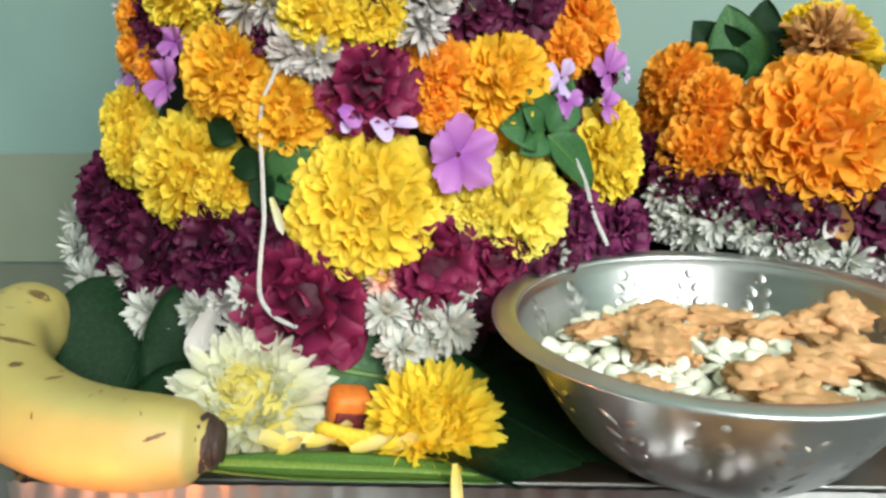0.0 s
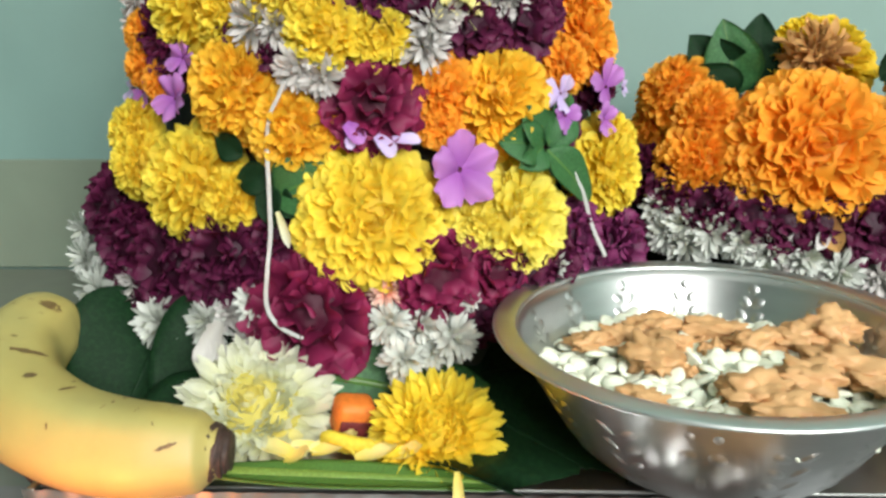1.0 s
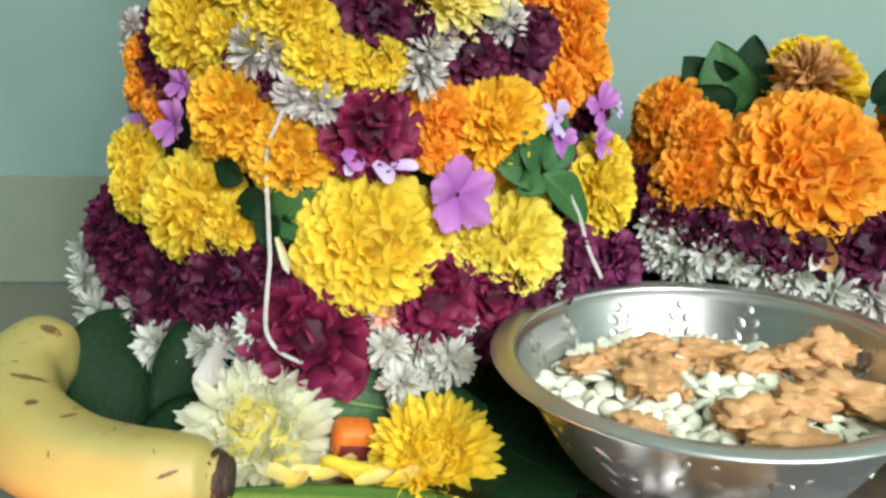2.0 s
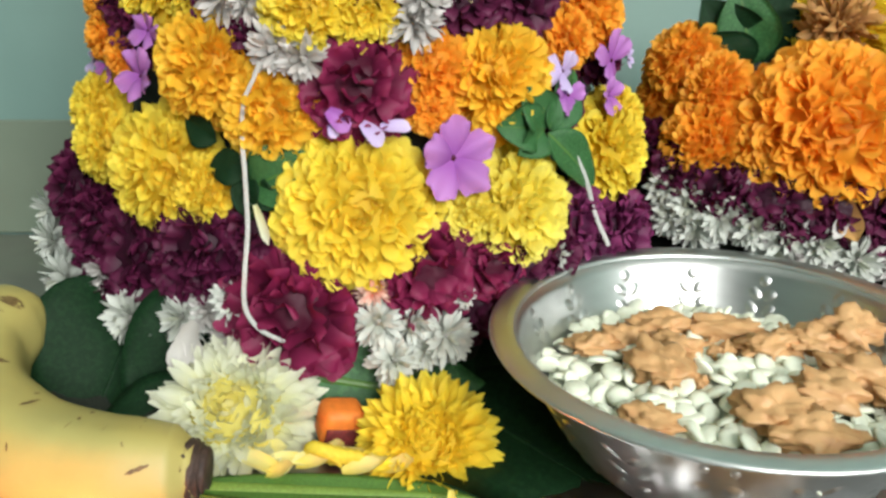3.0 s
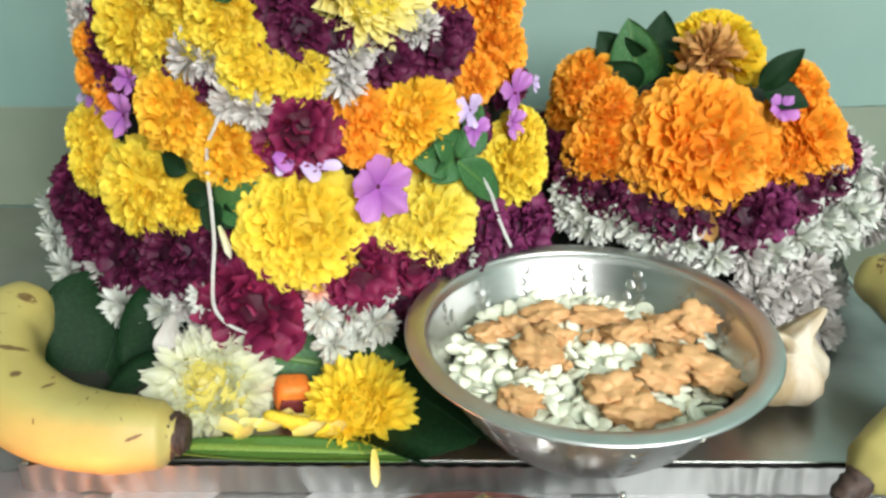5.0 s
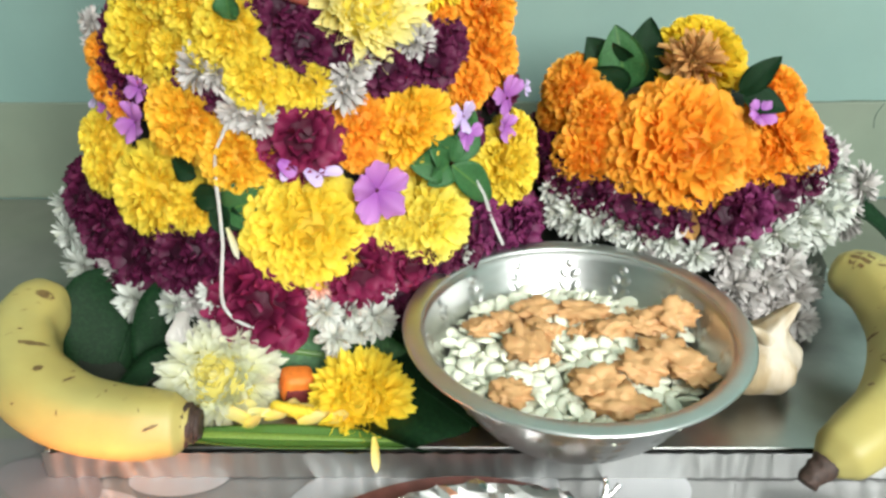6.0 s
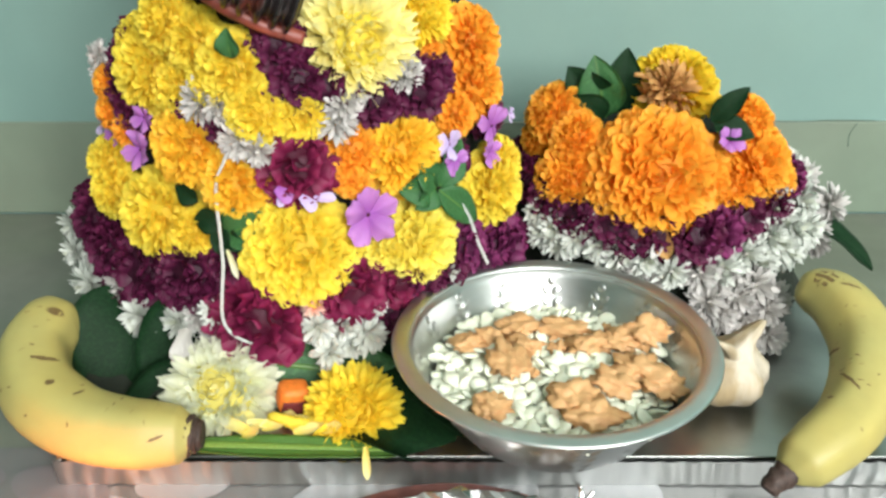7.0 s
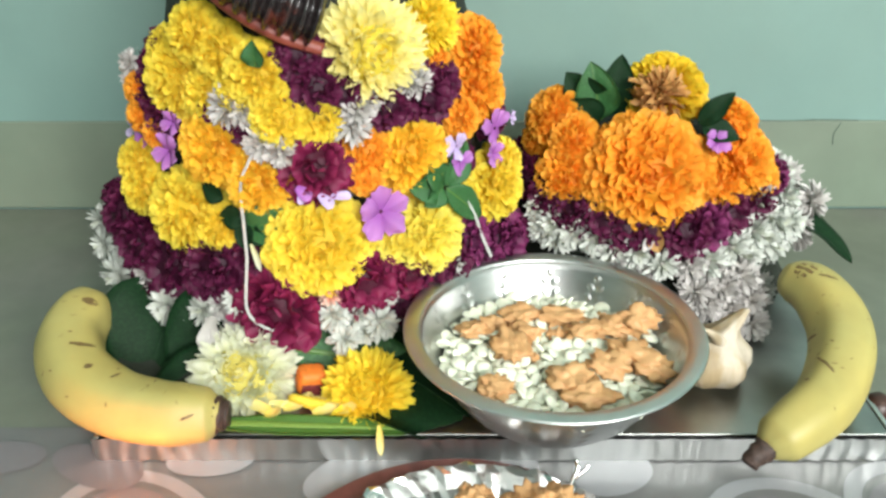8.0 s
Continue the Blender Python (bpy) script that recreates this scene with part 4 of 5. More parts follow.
def strand(name, points, label):
    ob = thing(name, Matrix(), label, "thread", "cotton threads")
    for dx, dz in ((-0.0002, 0.0), (0.0004, 0.0003)):
        attach("strand", tube([Vector(p) + Vector((dx + 0.0004 * math.sin(i * 2.1), 0.0003 * i % 2, dz)) for i, p in enumerate(points)], 0.00052, THREAD, "strand", 7, 10, 0.12), ob)


def on(body, angle, z, lift):
    p, n = surface(body, angle, z)
    return p + n * lift


strand("cotton_thread", [on(CONE, -13.5, 0.1266, 0.004), on(CONE, -14.9, 0.1212, 0.004), on(CONE, -16.2, 0.1142, 0.004), on(CONE, -16.7, 0.1028, 0.004), on(CONE, -16.4, 0.0920, 0.004), on(CONE, -15.7, 0.0822, 0.004), on(CONE, -14.6, 0.0730, 0.008), on(CONE, -13.8, 0.0607, 0.014), on(CONE, -13.5, 0.0484, 0.014), on(CONE, -11.7, 0.0414, 0.014), on(CONE, -8.0, 0.0373, 0.014)],
       "white twisted cotton thread hanging down the tall shrine")
strand("cotton_thread", [on(CONE, 44.2, 0.0926, 0.004), on(CONE, 46.3, 0.0799, 0.004), on(CONE, 47.7, 0.0677, 0.004), on(CONE, 47.9, 0.0548, 0.008)], "white cotton thread behind the green leaves")


def loose_petal(at, tip, normal, mat, label, wide=0.2, bend=0.6):
    at, tip = Vector(at), Vector(tip)
    y = tip - at
    size = y.length
    y.normalize()
    z = Vector(normal)
    z = (z - y * z.dot(y)).normalized()
    m = Matrix((y.cross(z), y, z)).transposed().to_4x4()
    m.translation = at
    one = np.ones(1)
    rng = np.random.default_rng(int(abs(at.x) * 1e5))
    pts, faces, along, ring = petal_sheet(rng, np.zeros((1, 3)), np.array([[0.0, 1, 0]]), np.array([[0, 0, 1.0]]), one, one * wide, one * bend, 0.5, 0.1, "lance", one, 5, 8)
    ob = new("petal", mesh_of("petal", pts, faces, mat, True, (("along", along), ("ring", ring))))
    ob.matrix_world = m @ Matrix.Scale(size, 4)
    return tagged(ob, label, "petal", "loose petals")


loose_petal(on(CONE, -13.9, 0.0819, 0.005), on(CONE, -10.7, 0.0686, 0.006), (0, -1, 0.2), PETAL["cream"], "pale yellow-green petal lying on the tall shrine", 0.11)
loose_petal((0.151, 0.333, 0.074), (0.158, 0.329, 0.056), (-0.2, -1, 0.2), PETAL["withered"], "dry brown petal hanging under the orange marigolds", 0.24)
loose_petal((0.156, 0.332, 0.068), (0.147, 0.327, 0.057), (0, -1, 0.2), PETAL["greyed"], "dry whitish petal hanging under the orange marigolds", 0.20)
loose_petal((-0.079, 0.283, 0.043), (-0.087, 0.280, 0.026), (0, -1, 0.3), PETAL["greyed"], "long white drooping petal under the aster garland", 0.22, 0.3)
loose_petal((-0.083, 0.284, 0.042), (-0.078, 0.281, 0.028), (0, -1, 0.3), PETAL["greyed"], "long white drooping petal under the aster garland", 0.22, 0.3)

loose_petal(on(CONE, 0.3, 0.1126, 0.005), on(CONE, 4.9, 0.1065, 0.006), (0, -0.8, 0.6), PETAL["violet"], "violet periwinkle petal over the yellow marigold", 0.36, -0.4)
loose_petal(on(CONE, 7.1, 0.1085, 0.005), on(CONE, 10.7, 0.1015, 0.006), (0, -0.8, 0.6), PETAL["lilac"], "pale lilac periwinkle petal over the yellow marigold", 0.3, -0.4)
loose_petal(on(CONE, 10.3, 0.1069, 0.005), on(CONE, 15.5, 0.1070, 0.006), (0, -0.8, 0.6), PETAL["lilac"], "pale lilac periwinkle petal over the yellow marigold", 0.24, -0.4)
loose_petal(on(CONE, 1.0, 0.1082, 0.005), on(CONE, 2.1, 0.1041, 0.006), (0, -0.8, 0.6), PETAL["lilac"], "pale lilac periwinkle petal over the yellow marigold", 0.4, -0.4)

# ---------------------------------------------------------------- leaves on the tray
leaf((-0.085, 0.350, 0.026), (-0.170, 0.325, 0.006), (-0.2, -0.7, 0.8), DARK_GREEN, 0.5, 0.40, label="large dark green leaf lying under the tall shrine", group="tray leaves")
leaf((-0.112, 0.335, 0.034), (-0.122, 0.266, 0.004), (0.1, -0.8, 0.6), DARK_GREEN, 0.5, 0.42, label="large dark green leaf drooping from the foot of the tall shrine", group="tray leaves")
leaf((-0.072, 0.320, 0.034), (-0.104, 0.272, 0.005), (0.2, -0.8, 0.6), DARK_GREEN, 0.6, 0.40, label="glossy green leaf drooping from the foot of the tall shrine", group="tray leaves")
# leaf shape added to paint the dark shadow between the drooping leaves
leaf((-0.090, 0.335, 0.012), (-0.128, 0.262, 0.003), (0.0, -0.2, 1.0), CORE, 0.1, 0.34, label="near-black leaf shape standing in for the shadow on the tray", group="tray leaves")
leaf((-0.112, 0.262, 0.004), (-0.070, 0.292, 0.012), (-0.3, -0.5, 0.9), DARK_GREEN, -0.3, 0.30, label="green leaf lying between banana and white flower", group="tray leaves")
leaf((-0.080, 0.2440, 0.0055), (0.040, 0.2430, 0.0045), (0.0, -0.20, 1.0), MID_GREEN, 0.06, 0.036, fold=0.20, label="long green leaf laid under the loose flowers", group="tray leaves")
leaf((-0.062, 0.288, 0.023), (0.032, 0.281, 0.012), (0.0, -0.8, 0.55), GREEN, 0.5, 0.20, fold=0.1, label="broad glossy green leaf behind the loose flowers", group="tray leaves")
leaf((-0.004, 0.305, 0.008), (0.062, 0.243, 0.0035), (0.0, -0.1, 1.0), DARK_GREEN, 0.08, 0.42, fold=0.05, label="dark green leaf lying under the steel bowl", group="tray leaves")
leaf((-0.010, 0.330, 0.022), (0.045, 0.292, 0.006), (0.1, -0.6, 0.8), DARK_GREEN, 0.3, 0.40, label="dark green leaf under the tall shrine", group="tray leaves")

# ---------------------------------------------------------------- loose flowers on the tray
place_flower("chrysanthemum", mum_meshes("cream", 2), (-0.0655, 0.2745, 0.0125), (0.02, -0.72, 0.70), 0.0305, "cream-white chrysanthemum with yellow heart on a green leaf", "chrysanthemum", "chrysanthemums")
place_flower("chrysanthemum", mum_meshes("bright", 3), (-0.0005, 0.2640, 0.0085), (0.05, -0.65, 0.75), 0.0255, "bright yellow chrysanthemum lying on a green leaf", "chrysanthemum", "chrysanthemums")
loose_petal((0.0075, 0.2375, 0.0100), (0.0085, 0.2310, -0.0035), (0, -1, 0.2), PETAL["pale"], "yellow petal hanging over the tray edge", 0.13, 0.15)
rng_p = random.Random(8)
for k in range(14):
    x, y = -0.060 + k * 0.0035 + rng_p.uniform(-0.002, 0.002), 0.2555 + rng_p.uniform(-0.007, 0.005)
    a = rng_p.uniform(-0.6, 0.6) + (0 if k % 2 else 3.14)
    loose_petal((x, y, 0.0070), (x + 0.013 * math.cos(a), y + 0.009 * math.sin(a), 0.0080 + rng_p.uniform(-0.001, 0.005)), (0, -0.5, 0.9), PETAL["pale"], "pale yellow petal fallen on the green leaf", 0.22, rng_p.uniform(-0.9, 1.2))
curl = thing("petal_tuft", Matrix(), "curled pale yellow petals lying beside the orange root", "petals")
for k in range(5):
    a = 0.4 + k * 0.5
    attach("petal", tube([(-0.040 + 0.002 * k, 0.260 - 0.001 * k, 0.006), (-0.037 + 0.003 * k, 0.256, 0.012 - 0.001 * k), (-0.030 + 0.002 * k, 0.254, 0.010), (-0.027 + 0.002 * k, 0.2525 + 0.001 * k, 0.006)], lambda q: 0.0004 + 0.0019 * math.sin(3.1 * min(q + 0.05, 1)), PETAL["pale"], "petal", 8, 6), curl)

root = thing("turmeric_piece", pose(-0.0305, 0.272, 0.0115, 8, 12, 22), "orange cut root piece with a red-powdered side", "offering")
bm = box(-0.0072, 0.0072, -0.006, 0.006, -0.007, 0.007, 0.0030)
part("root", bm, TURMERIC, root)
part("red_powder", box(-0.0058, 0.0056, -0.0066, -0.0050, -0.0068, 0.0012, 0.0007), KUMKUM, root, "dark red powder stain")

# ---------------------------------------------------------------- bananas


def banana(points, radius, label, tip_dir, spots, tip_len, end):
    ob = thing("banana", Matrix(), label, "banana", "bananas")
    pts = [Vector(p) for p in points]
    ext = [pts[0] * 2 - pts[1]] + pts + [pts[-1] * 2 - pts[-2]]
    line = []
    steps = 10
    for i in range(1, len(ext) - 2):
        for k in range(steps):
            t = k / steps
            p0, p1, p2, p3 = ext[i - 1:i + 3]
            line.append(0.5 * (2 * p1 + (p2 - p0) * t + (2 * p0 - 5 * p1 + 4 * p2 - p3) * t * t + (3 * p1 - p0 - 3 * p2 + p3) * t ** 3))
    line.append(ext[-2])
    n = len(line)
    sides = 30

    def rim(q):
        return radius * float(np.interp(q, [0, 0.015, 0.05, 0.12, 0.28, 0.5, 0.8, 0.93, 0.985, 1], [0.42, 0.64, 0.80, 0.93, 1.05, 1.07, 0.94, 0.80, 0.45 + 0.4 * (end - 0.3), end]))

    frames = []
    for i, p in enumerate(line):
        d = (line[min(i + 1, n - 1)] - line[max(i - 1, 0)]).normalized()
        x = d.cross(Vector((0, 0, 1))).normalized()
        frames.append((p, d, x, x.cross(d)))

    def skin(q, a, lift=0.0):
        f = q * (n - 1)
        i = min(int(f), n - 2)
        t = f - i
        p = frames[i][0].lerp(frames[i + 1][0], t)
        x = frames[i][2].lerp(frames[i + 1][2], t).normalized()
        y = frames[i][3].lerp(frames[i + 1][3], t).normalized()
        r = rim(q) * (1 + 0.035 * math.cos(5 * a + 0.6)) + lift
        return p + x * r * math.cos(a) + y * r * math.sin(a)

    verts, faces = [], []
    for i in range(n):
        for k in range(sides):
            verts.append(skin(i / (n - 1), 2 * math.pi * k / sides))
    for i in range(n - 1):
        for k in range(sides):
            k2 = (k + 1) % sides
            faces.append((i * sides + k, i * sides + k2, (i + 1) * sides + k2, (i + 1) * sides + k))
    faces.append(tuple(range(sides))[::-1])
    faces.append(tuple((n - 1) * sides + k for k in range(sides)))
    peel = attach("peel", mesh_of("peel", verts, faces, BANANA), ob)
    p, d, x, y = frames[-1]
    attach("blossom_end", tube([p - d * 0.0025, p + d * tip_len * 0.3, p + d * tip_len * 0.7, p + d * tip_len + Vector(tip_dir)], lambda q: radius * (end + 0.06 - 0.4 * end * q), STEM, "blossom_end", 14, 6, 0.08), ob, "dark dried tip")
    rows = random.Random(int(radius * 1e5) + len(points))
    for k in range(22):
        spots.append((rows.uniform(0.12, 0.90), rows.uniform(0.2, 2.6), rows.uniform(0.0015, 0.0045), rows.uniform(0.02, 0.06), rows.uniform(-0.1, 0.1)))
    for q, a, lq, la, slant in spots:
        sv, sf = [], []
        m = 8
        for i in range(m + 1):
            u = -1 + 2 * i / m
            half = math.sqrt(max(0, 1 - u * u)) * (1 + 0.3 * math.sin(i * 2.3 + q * 40))
            for w in (-1, 0, 1):
                sv.append(skin(min(max(q + lq * u, 0.001), 0.999), a + la * w * half + slant * u, 0.00018))
        for i in range(m):
            for w in (0, 1):
                sf.append((i * 3 + w, i * 3 + w + 1, i * 3 + 4 + w, i * 3 + 3 + w))
        attach("bruise", mesh_of("bruise", sv, sf, BRUISE), peel)
    return ob


banana([(-0.1522, 0.314, 0.032), (-0.1560, 0.300, 0.0315), (-0.1560, 0.281, 0.0275), (-0.1440, 0.2598, 0.0222), (-0.1225, 0.2445, 0.0183), (-0.100, 0.2385, 0.0165), (-0.082, 0.2380, 0.016), (-0.069, 0.2390, 0.0155)], 0.0162,
       "ripe yellow banana with brown specks lying across the tray edge", (0.001, 0, 0), [(0.15, 2.15, 0.020, 0.26, 0), (0.58, 1.7, 0.006, 0.16, 0.1), (0.40, 1.9, 0.022, 0.16, 0.3), (0.50, 1.5, 0.010, 0.12, 0), (0.86, 0.6, 0.03, 0.05, 0.1)], 0.0030, 0.52)
banana([(0.2300, 0.328, 0.040), (0.2410, 0.313, 0.040), (0.2455, 0.290, 0.034), (0.2405, 0.268, 0.028), (0.226, 0.246, 0.0205), (0.206, 0.230, 0.0165), (0.189, 0.2205, 0.010)], 0.0150,
       "ripe yellow banana with brown marks leaning over the tray edge", (-0.001, -0.001, -0.002), [(0.12, 1.15, 0.046, 0.40, 0), (0.20, 1.55, 0.02, 0.12, 0.3), (0.45, 0.2, 0.012, 0.2, 0.2), (0.62, 1.2, 0.03, 0.08, 0.4), (0.72, 1.0, 0.008, 0.10, 0)], 0.0090, 0.36)

# ---------------------------------------------------------------- steel bowl
BOWL = Vector((0.0928, 0.2647, TRAY_Z))
RIM_Z, RIM_R = 0.049, 0.0735


def wall_r(h):
    """The bowl's outer radius at a height over its foot."""
    return 0.0275 + 0.0385 * math.sqrt(max(h, 0) / 0.046 + 0.004)


def bowl():
    ob = thing("steel_bowl", Matrix.Translation(BOWL), "round stainless steel bowl with embossed motifs on the tray", "bowl")
    hs = [0.046 * (k / 26) ** 2 for k in range(27)]
    outer = [(0.001, 0.0008), (0.029, 0.0008)] + [(wall_r(h), h) for h in hs]
    inner = [(wall_r(h) - 0.0008, h + 0.0006) for h in hs[::-1] if h > 0.0015] + [(0.03, 0.0022), (0.001, 0.0022)]
    v, f = lathe(outer + [(0.0662, 0.0463), (0.0661, 0.0466)] + inner, 128)
    body = attach("body", mesh_of("body", v, f, STEEL), ob)
    rim = [(0.0655, 0.0466), (0.0690, 0.0468), (0.0722, 0.0460), (0.0733, 0.0464), (0.0738, 0.0472), (0.0733, 0.0479), (0.0722, 0.0481), (0.0690, 0.0482), (0.0665, 0.0480), (0.0654, 0.0473), (0.0655, 0.0466)]
    v, f = lathe(rim, 128)
    attach("rim", mesh_of("rim", v, f, SATIN_STEEL), ob, "flat turned-out rim")

    def bump(h, da, size_h, size_a, slant, outside):
        """A soft pressed mark on the wall at angle da, height h."""
        verts, faces = [], []
        rings, segs = 4, 12
        for i in range(rings):
            s = 1 - i / (rings - 1)
            lift = 0.0007 * (1 - s * s)
            for k in range(segs):
                t = 2 * math.pi * k / segs
                p, q = s * math.cos(t) * size_a, s * math.sin(t) * size_h
                a, hh = da + p * math.cos(slant) - q * math.sin(slant) / 0.06, h + q * math.cos(slant) + p * 0.06 * math.sin(slant)
                r = wall_r(hh) + (lift - 0.0001 if outside else -0.0009 - lift)
                verts.append((r * math.sin(a), -r * math.cos(a), hh))
        for i in range(rings - 1):
            for k in range(segs):
                k2 = (k + 1) % segs
                faces.append((i * segs + k, i * segs + k2, (i + 1) * segs + k2, (i + 1) * segs + k))
        return verts, faces

    chevrons = [(0.012 + 0.0066 * k, side * (0.055 + 0.004 * k), 0.0019, 0.064, side * 0.50) for k in range(4) for side in (-1, 1)]
    flower = [(0.038, side * 0.06, 0.0016, 0.026, 0) for side in (-1, 1)] + [(0.030, side * 0.07, 0.0026, 0.052, -side * 0.6) for side in (-1, 1)] + [(0.018, 0, 0.0038, 0.032, 0)]
    crest = [(0.0415, 0, 0.0024, 0.038, 0)] + [(h, side * a, 0.0022, 0.052, side * 0.75) for h, a in ((0.0368, 0.042), (0.0318, 0.052)) for side in (-1, 1)]
    meshes = {key: [mesh_of("pressed_mark", *bump(*m, outside), STEEL) for m in marks] for key, marks, outside in (("chevron", chevrons, True), ("flower", flower, True), ("crest", crest, False))}
    for k in range(15):
        turn = Matrix.Rotation(2 * math.pi * k / 15 + 0.12, 4, "Z")
        for me in meshes["flower" if k % 3 == 2 else "chevron"] + meshes["crest"]:
            attach("pressed_mark", me, body, "", turn)


bowl()


def heap_z(x, y):
    r = math.hypot(x, y)
    return 0.0338 - 3.0 * max(r - 0.02, 0) ** 2 + 0.0016 * noise.noise((x * 60, y * 60, 1.3)) + 0.001 * noise.noise((x * 150, y * 150, 4.0))


def contents():
    heap = thing("lentil_heap", Matrix.Translation(BOWL), "heap of pale split lentils filling the steel bowl", "lentils")
    verts, faces = [(0, 0, heap_z(0, 0) - 0.0035)], []
    rings, segs = 14, 56
    for i in range(1, rings + 1):
        r = 0.0545 * i / rings
        for k in range(segs):
            a = 2 * math.pi * k / segs
            verts.append((r * math.cos(a), r * math.sin(a), heap_z(r * math.cos(a), r * math.sin(a)) - 0.0035))
    for k in range(segs):
        faces.append((0, 1 + k, 1 + (k + 1) % segs))
    for i in range(rings - 1):
        for k in range(segs):
            k2 = (k + 1) % segs
            faces.append((1 + i * segs + k, 1 + (i + 1) * segs + k, 1 + (i + 1) * segs + k2, 1 + i * segs + k2))
    attach("bed", mesh_of("bed", verts, faces, HEAP), heap)
    shapes = []
    for k in range(5):
        bm = lump(20 + k, 1.0, 0.10, 2, 1.2)
        for v in bm.verts:
            v.co = Vector((v.co.x * (0.0039 + 0.0003 * k), v.co.y * (0.0033 + 0.0002 * k), v.co.z * 0.0018))
            if v.co.z < 0:
                v.co.z *= 0.55
        shapes.append(bm_mesh("lentil", bm, SEED))
    rows = random.Random(5)
    for k in range(298):
        r, a = 0.0548 * math.sqrt((k + 0.5) / 298), k * 2.39996
        x, y = r * math.cos(a) + rows.uniform(-0.0015, 0.0015), r * math.sin(a) + rows.uniform(-0.0015, 0.0015)
        z = heap_z(x, y) + rows.uniform(-0.0022, 0.0012)
        attach("lentil", shapes[rows.randrange(5)], heap, "", pose(x, y, z, rows.gauss(0, 24), rows.gauss(0, 24), rows.uniform(0, 360)) @ Matrix.Scale(rows.uniform(0.8, 1.15), 4))


contents()


def crumb(seed):
    """A crumbly lump: rounded grains pressed together, with pits between them."""
    bm = lump(seed, 1.0, 0.55, 4, 1.5)
    off = Vector((seed * 2.7, seed * 1.3, seed))
    for v in bm.verts:
        p = v.co.copy()
        near, fine = noise.voronoi(p * 2.2 + off)[0], noise.voronoi(p * 5.0 + off)[0]
        v.co = p * (1.18 - 0.36 * near[0] - 0.12 * fine[0] + 0.16 * noise.noise(p * 3.5 + off) + 0.05 * noise.noise(p * 11 + off))
    return bm


def jaggery(x, y, z, sx, sy, sz, seed, turn=0):
    ob = new("jaggery_lump", bm_mesh("jaggery_lump", crumb(seed), JAGGERY))
    ob.matrix_world = pose(x, y, z, 0, 0, turn) @ Matrix.Diagonal((sx, sy, sz, 1))
    return tagged(ob, "crumbly orange-brown jaggery lump on the lentils in the bowl", "jaggery", "jaggery lumps")


for k, (x, y, z, sx, sy, sz, turn) in enumerate((
        (0.0550, 0.2790, 0.0378, 0.0095, 0.0070, 0.0045, 12), (0.0640, 0.2830, 0.0390, 0.0075, 0.0065, 0.0048, 0),
        (0.0775, 0.2900, 0.0400, 0.0098, 0.0085, 0.0062, 20), (0.0715, 0.2620, 0.0405, 0.0095, 0.0130, 0.0066, 5), (0.0800, 0.2730, 0.0400, 0.0080, 0.0075, 0.0056, 0),
        (0.0630, 0.2330, 0.0372, 0.0088, 0.0085, 0.0058, 0), (0.0990, 0.2910, 0.0385, 0.0125, 0.0066, 0.0050, -10),
        (0.1120, 0.2760, 0.0400, 0.0110, 0.0078, 0.0060, 15), (0.1250, 0.2770, 0.0408, 0.0095, 0.0078, 0.0062, 0), (0.1370, 0.2810, 0.0425, 0.0100, 0.0088, 0.0085, 0),
        (0.0980, 0.2360, 0.0395, 0.0120, 0.0100, 0.0074, 20), (0.1050, 0.2250, 0.0385, 0.0115, 0.0090, 0.0066, 0),
        (0.1180, 0.2470, 0.0402, 0.0110, 0.0090, 0.0064, -20), (0.1310, 0.2530, 0.0408, 0.0120, 0.0100, 0.0070, -35), (0.1390, 0.2440, 0.0395, 0.0090, 0.0080, 0.0056, 0))):
    jaggery(x, y, z - 0.0006, sx, sy, sz * 0.78, k + 1, turn)

rows_c = random.Random(21)
for k in range(14):
    a, r = rows_c.uniform(0, 6.28), rows_c.uniform(0.012, 0.044)
    x, y, s = r * math.cos(a), r * math.sin(a), rows_c.uniform(0.0020, 0.0038)
    jaggery(BOWL.x + x, BOWL.y + y, BOWL.z + heap_z(x, y) + 0.0012, s, s, s * 0.8, 60 + k)

# ---------------------------------------------------------------- papery bulb
bulb = thing("garlic_bulb", Matrix.Translation((0.181, 0.286, TRAY_Z)), "papery cream garlic-like bulb with a pointed neck on the tray", "bulb")
bv, bf = lathe([(0.001, 0.0), (0.010, 0.0006), (0.017, 0.005), (0.0205, 0.012), (0.0195, 0.019), (0.0145, 0.025), (0.009, 0.029), (0.006, 0.033), (0.0045, 0.038), (0.002, 0.043), (0.0004, 0.044)], 40)
bv = [(x * (1 + 0.07 * math.cos(6 * math.atan2(y, x))) + max(z - 0.025, 0) * 0.75, y * (1 + 0.07 * math.cos(6 * math.atan2(y, x))), z) for x, y, z in bv]
attach("bulb", mesh_of("bulb", bv, bf, GARLIC), bulb)
attach("skin_flap", tube([(0.002, -0.006, 0.026), (-0.004, -0.010, 0.034), (-0.010, -0.010, 0.038)], lambda q: 0.004 * (1 - 0.8 * q), GARLIC, "skin_flap", 10, 6), bulb, "loose papery skin")

# ---------------------------------------------------------------- in front of the tray


def clay_plate():
    ob = thing("clay_plate", Matrix.Translation((0.045, 0.145, SLAB_Z + 0.0016)), "dark red clay plate standing in front of the tray", "plate")
    v, f = lathe([(0.001, 0.0), (0.076, 0.0), (0.084, 0.002), (0.087, 0.0050), (0.086, 0.0060), (0.080, 0.0045), (0.074, 0.003), (0.001, 0.003)], 80)
    attach("dish", mesh_of("dish", v, f, RED_CLAY), ob)


clay_plate()


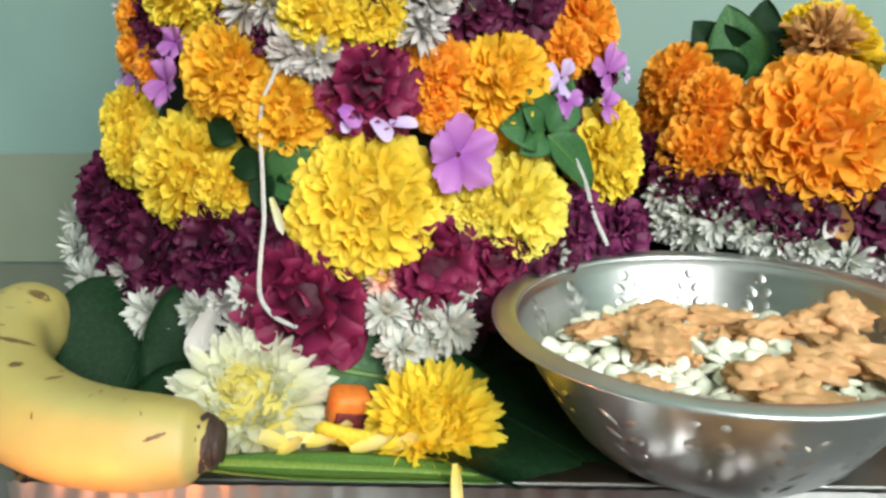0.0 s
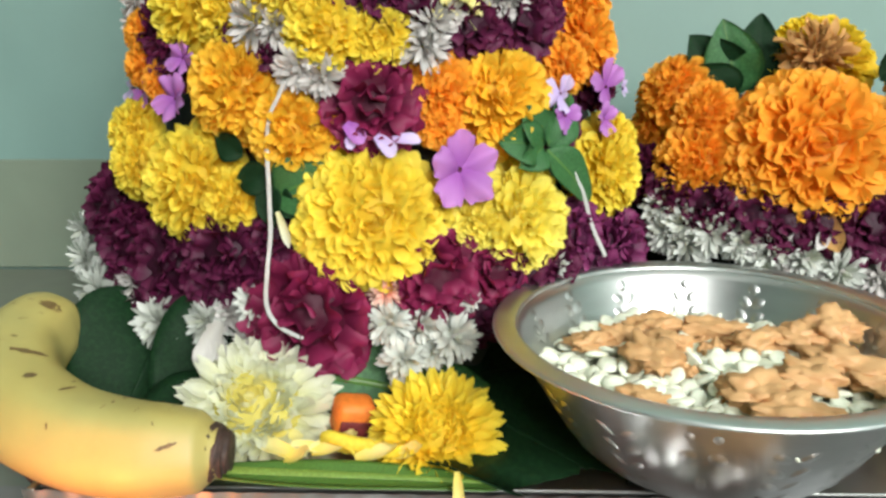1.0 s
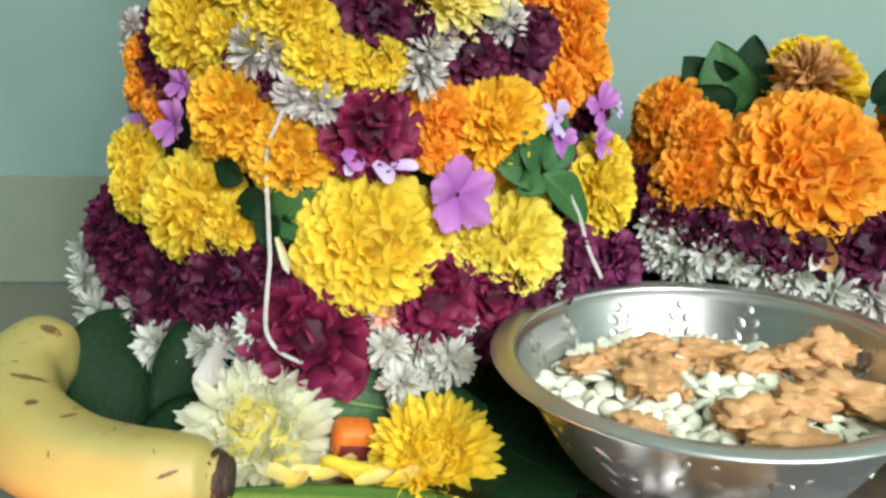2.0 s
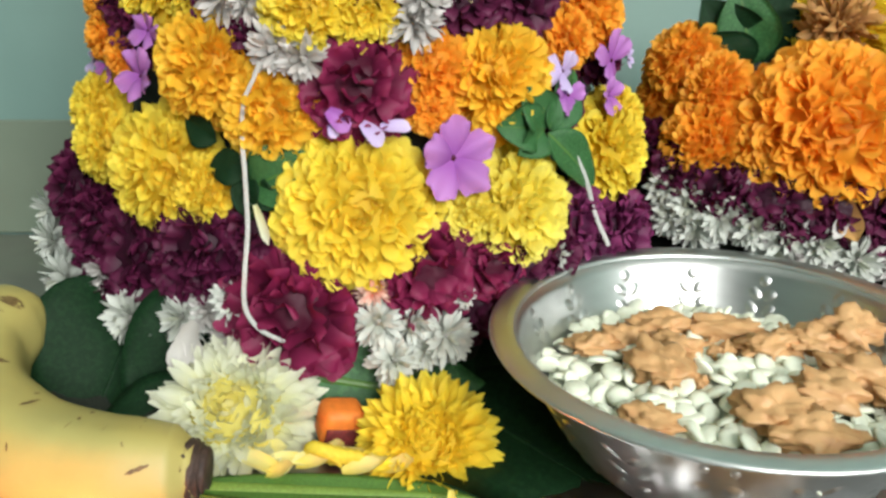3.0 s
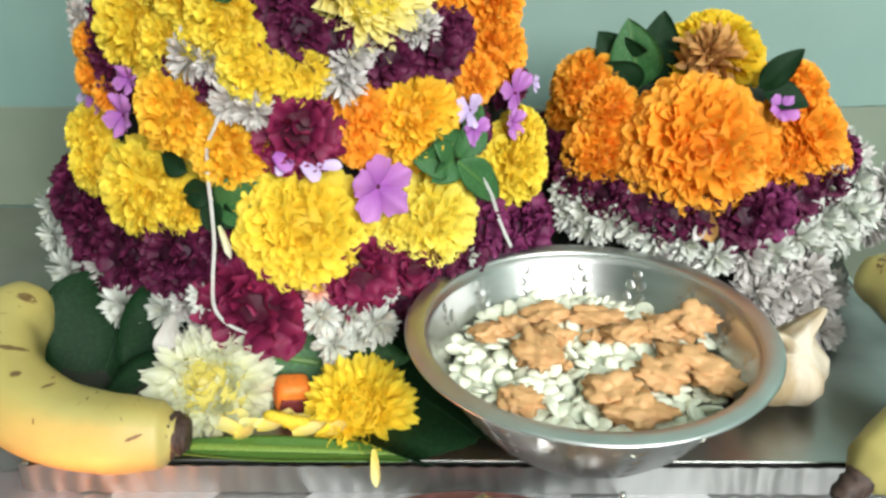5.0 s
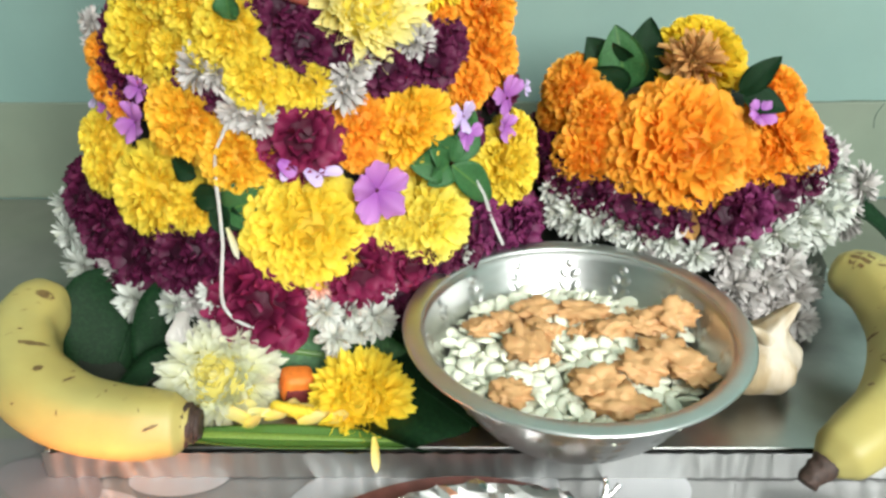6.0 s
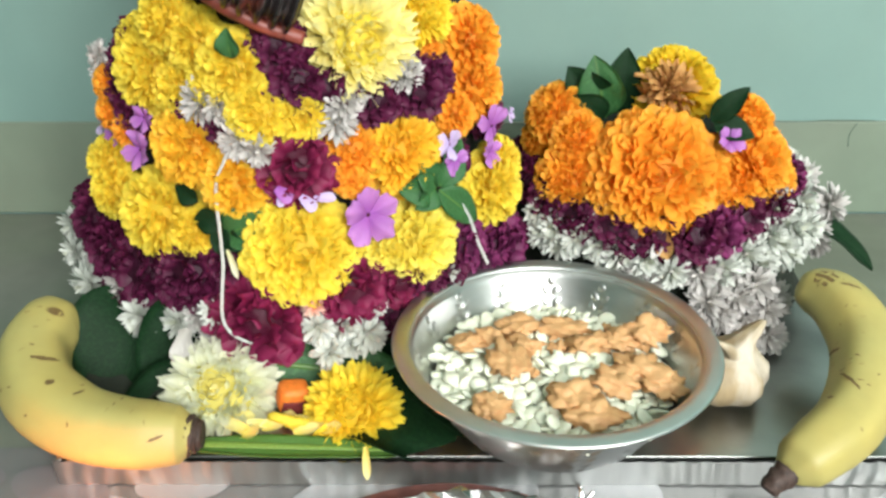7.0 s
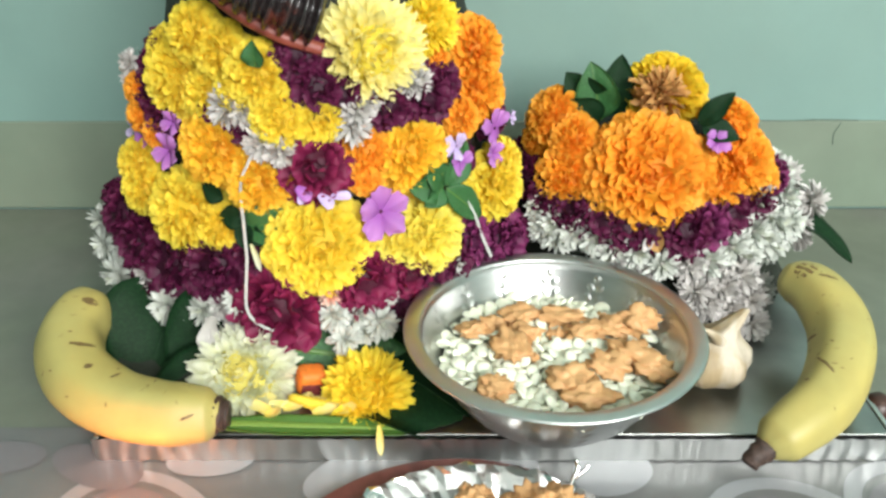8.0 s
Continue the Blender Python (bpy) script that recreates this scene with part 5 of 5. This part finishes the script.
def foil_dish():
    ob = thing("foil_dish", Matrix.Translation((0.054, 0.142, SLAB_Z + 0.0046)), "crinkled silver foil dish on the red clay plate", "dish")
    rows = np.random.default_rng(3)
    verts, faces = [], []
    segs = 120
    prof = [(0.033, 0.0), (0.055, 0.001), (0.067, 0.005), (0.073, 0.009), (0.0765, 0.0105), (0.0775, 0.0090)]
    for i, (r, z) in enumerate(prof):
        for k in range(segs):
            a = 2 * math.pi * k / segs
            cr = (0.5 + 0.5 * i / len(prof)) * (0.0016 * noise.noise((math.cos(a) * 9, math.sin(a) * 9, i * 0.7)) + 0.0010 * math.sin(k * 2.1 + i))
            verts.append(((r + cr) * math.cos(a), (r + cr) * math.sin(a), z + abs(cr) * 1.2 * (i > 1)))
    for i in range(len(prof) - 1):
        for k in range(segs):
            k2 = (k + 1) % segs
            faces.append((i * segs + k, i * segs + k2, (i + 1) * segs + k2, (i + 1) * segs + k))
    faces.append(tuple(range(segs))[::-1])
    attach("foil", mesh_of("foil", verts, faces, FOIL, False), ob)
    attach("foil_twist", tube([(0.040, 0.058, 0.010), (0.044, 0.064, 0.014), (0.046, 0.067, 0.017), (0.0455, 0.0690, 0.021)], 0.0011, FOIL, "foil_twist", 7, 5, 0.2), ob, "torn foil spike")
    attach("foil_twist", tube([(0.0445, 0.064, 0.014), (0.049, 0.066, 0.017), (0.051, 0.0675, 0.019)], 0.0009, FOIL, "foil_twist", 7, 5, 0.2), ob, "torn foil spike")


foil_dish()
rows_j = random.Random(12)
for k in range(26):
    a = rows_j.uniform(0.35, 1.75)
    r = rows_j.uniform(0.034, 0.064)
    ob = new("jaggery_lump", bm_mesh("jaggery_lump", crumb(40 + k), JAGGERY))
    s = rows_j.uniform(0.007, 0.012)
    ob.matrix_world = pose(0.060 + r * math.cos(a), 0.146 + r * math.sin(a), SLAB_Z + 0.0125 + 0.004 * (k % 3 == 0), 0, 0, k * 40) @ Matrix.Diagonal((s, s * 0.9, s * 0.7, 1))
    tagged(ob, "broken jaggery lump in the foil dish", "jaggery", "jaggery in the foil dish")

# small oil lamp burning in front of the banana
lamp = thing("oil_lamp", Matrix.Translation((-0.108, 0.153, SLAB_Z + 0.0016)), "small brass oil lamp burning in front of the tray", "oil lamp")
v, f = lathe([(0.001, 0), (0.016, 0), (0.019, 0.002), (0.023, 0.007), (0.0215, 0.007), (0.015, 0.003), (0.001, 0.002)], 40)
attach("cup", mesh_of("cup", v, f, BRASS), lamp)
attach("wick", tube([(0, 0.010, 0.004), (0, 0.020, 0.007), (0, 0.025, 0.009)], 0.0014, THREAD, "wick"), lamp)
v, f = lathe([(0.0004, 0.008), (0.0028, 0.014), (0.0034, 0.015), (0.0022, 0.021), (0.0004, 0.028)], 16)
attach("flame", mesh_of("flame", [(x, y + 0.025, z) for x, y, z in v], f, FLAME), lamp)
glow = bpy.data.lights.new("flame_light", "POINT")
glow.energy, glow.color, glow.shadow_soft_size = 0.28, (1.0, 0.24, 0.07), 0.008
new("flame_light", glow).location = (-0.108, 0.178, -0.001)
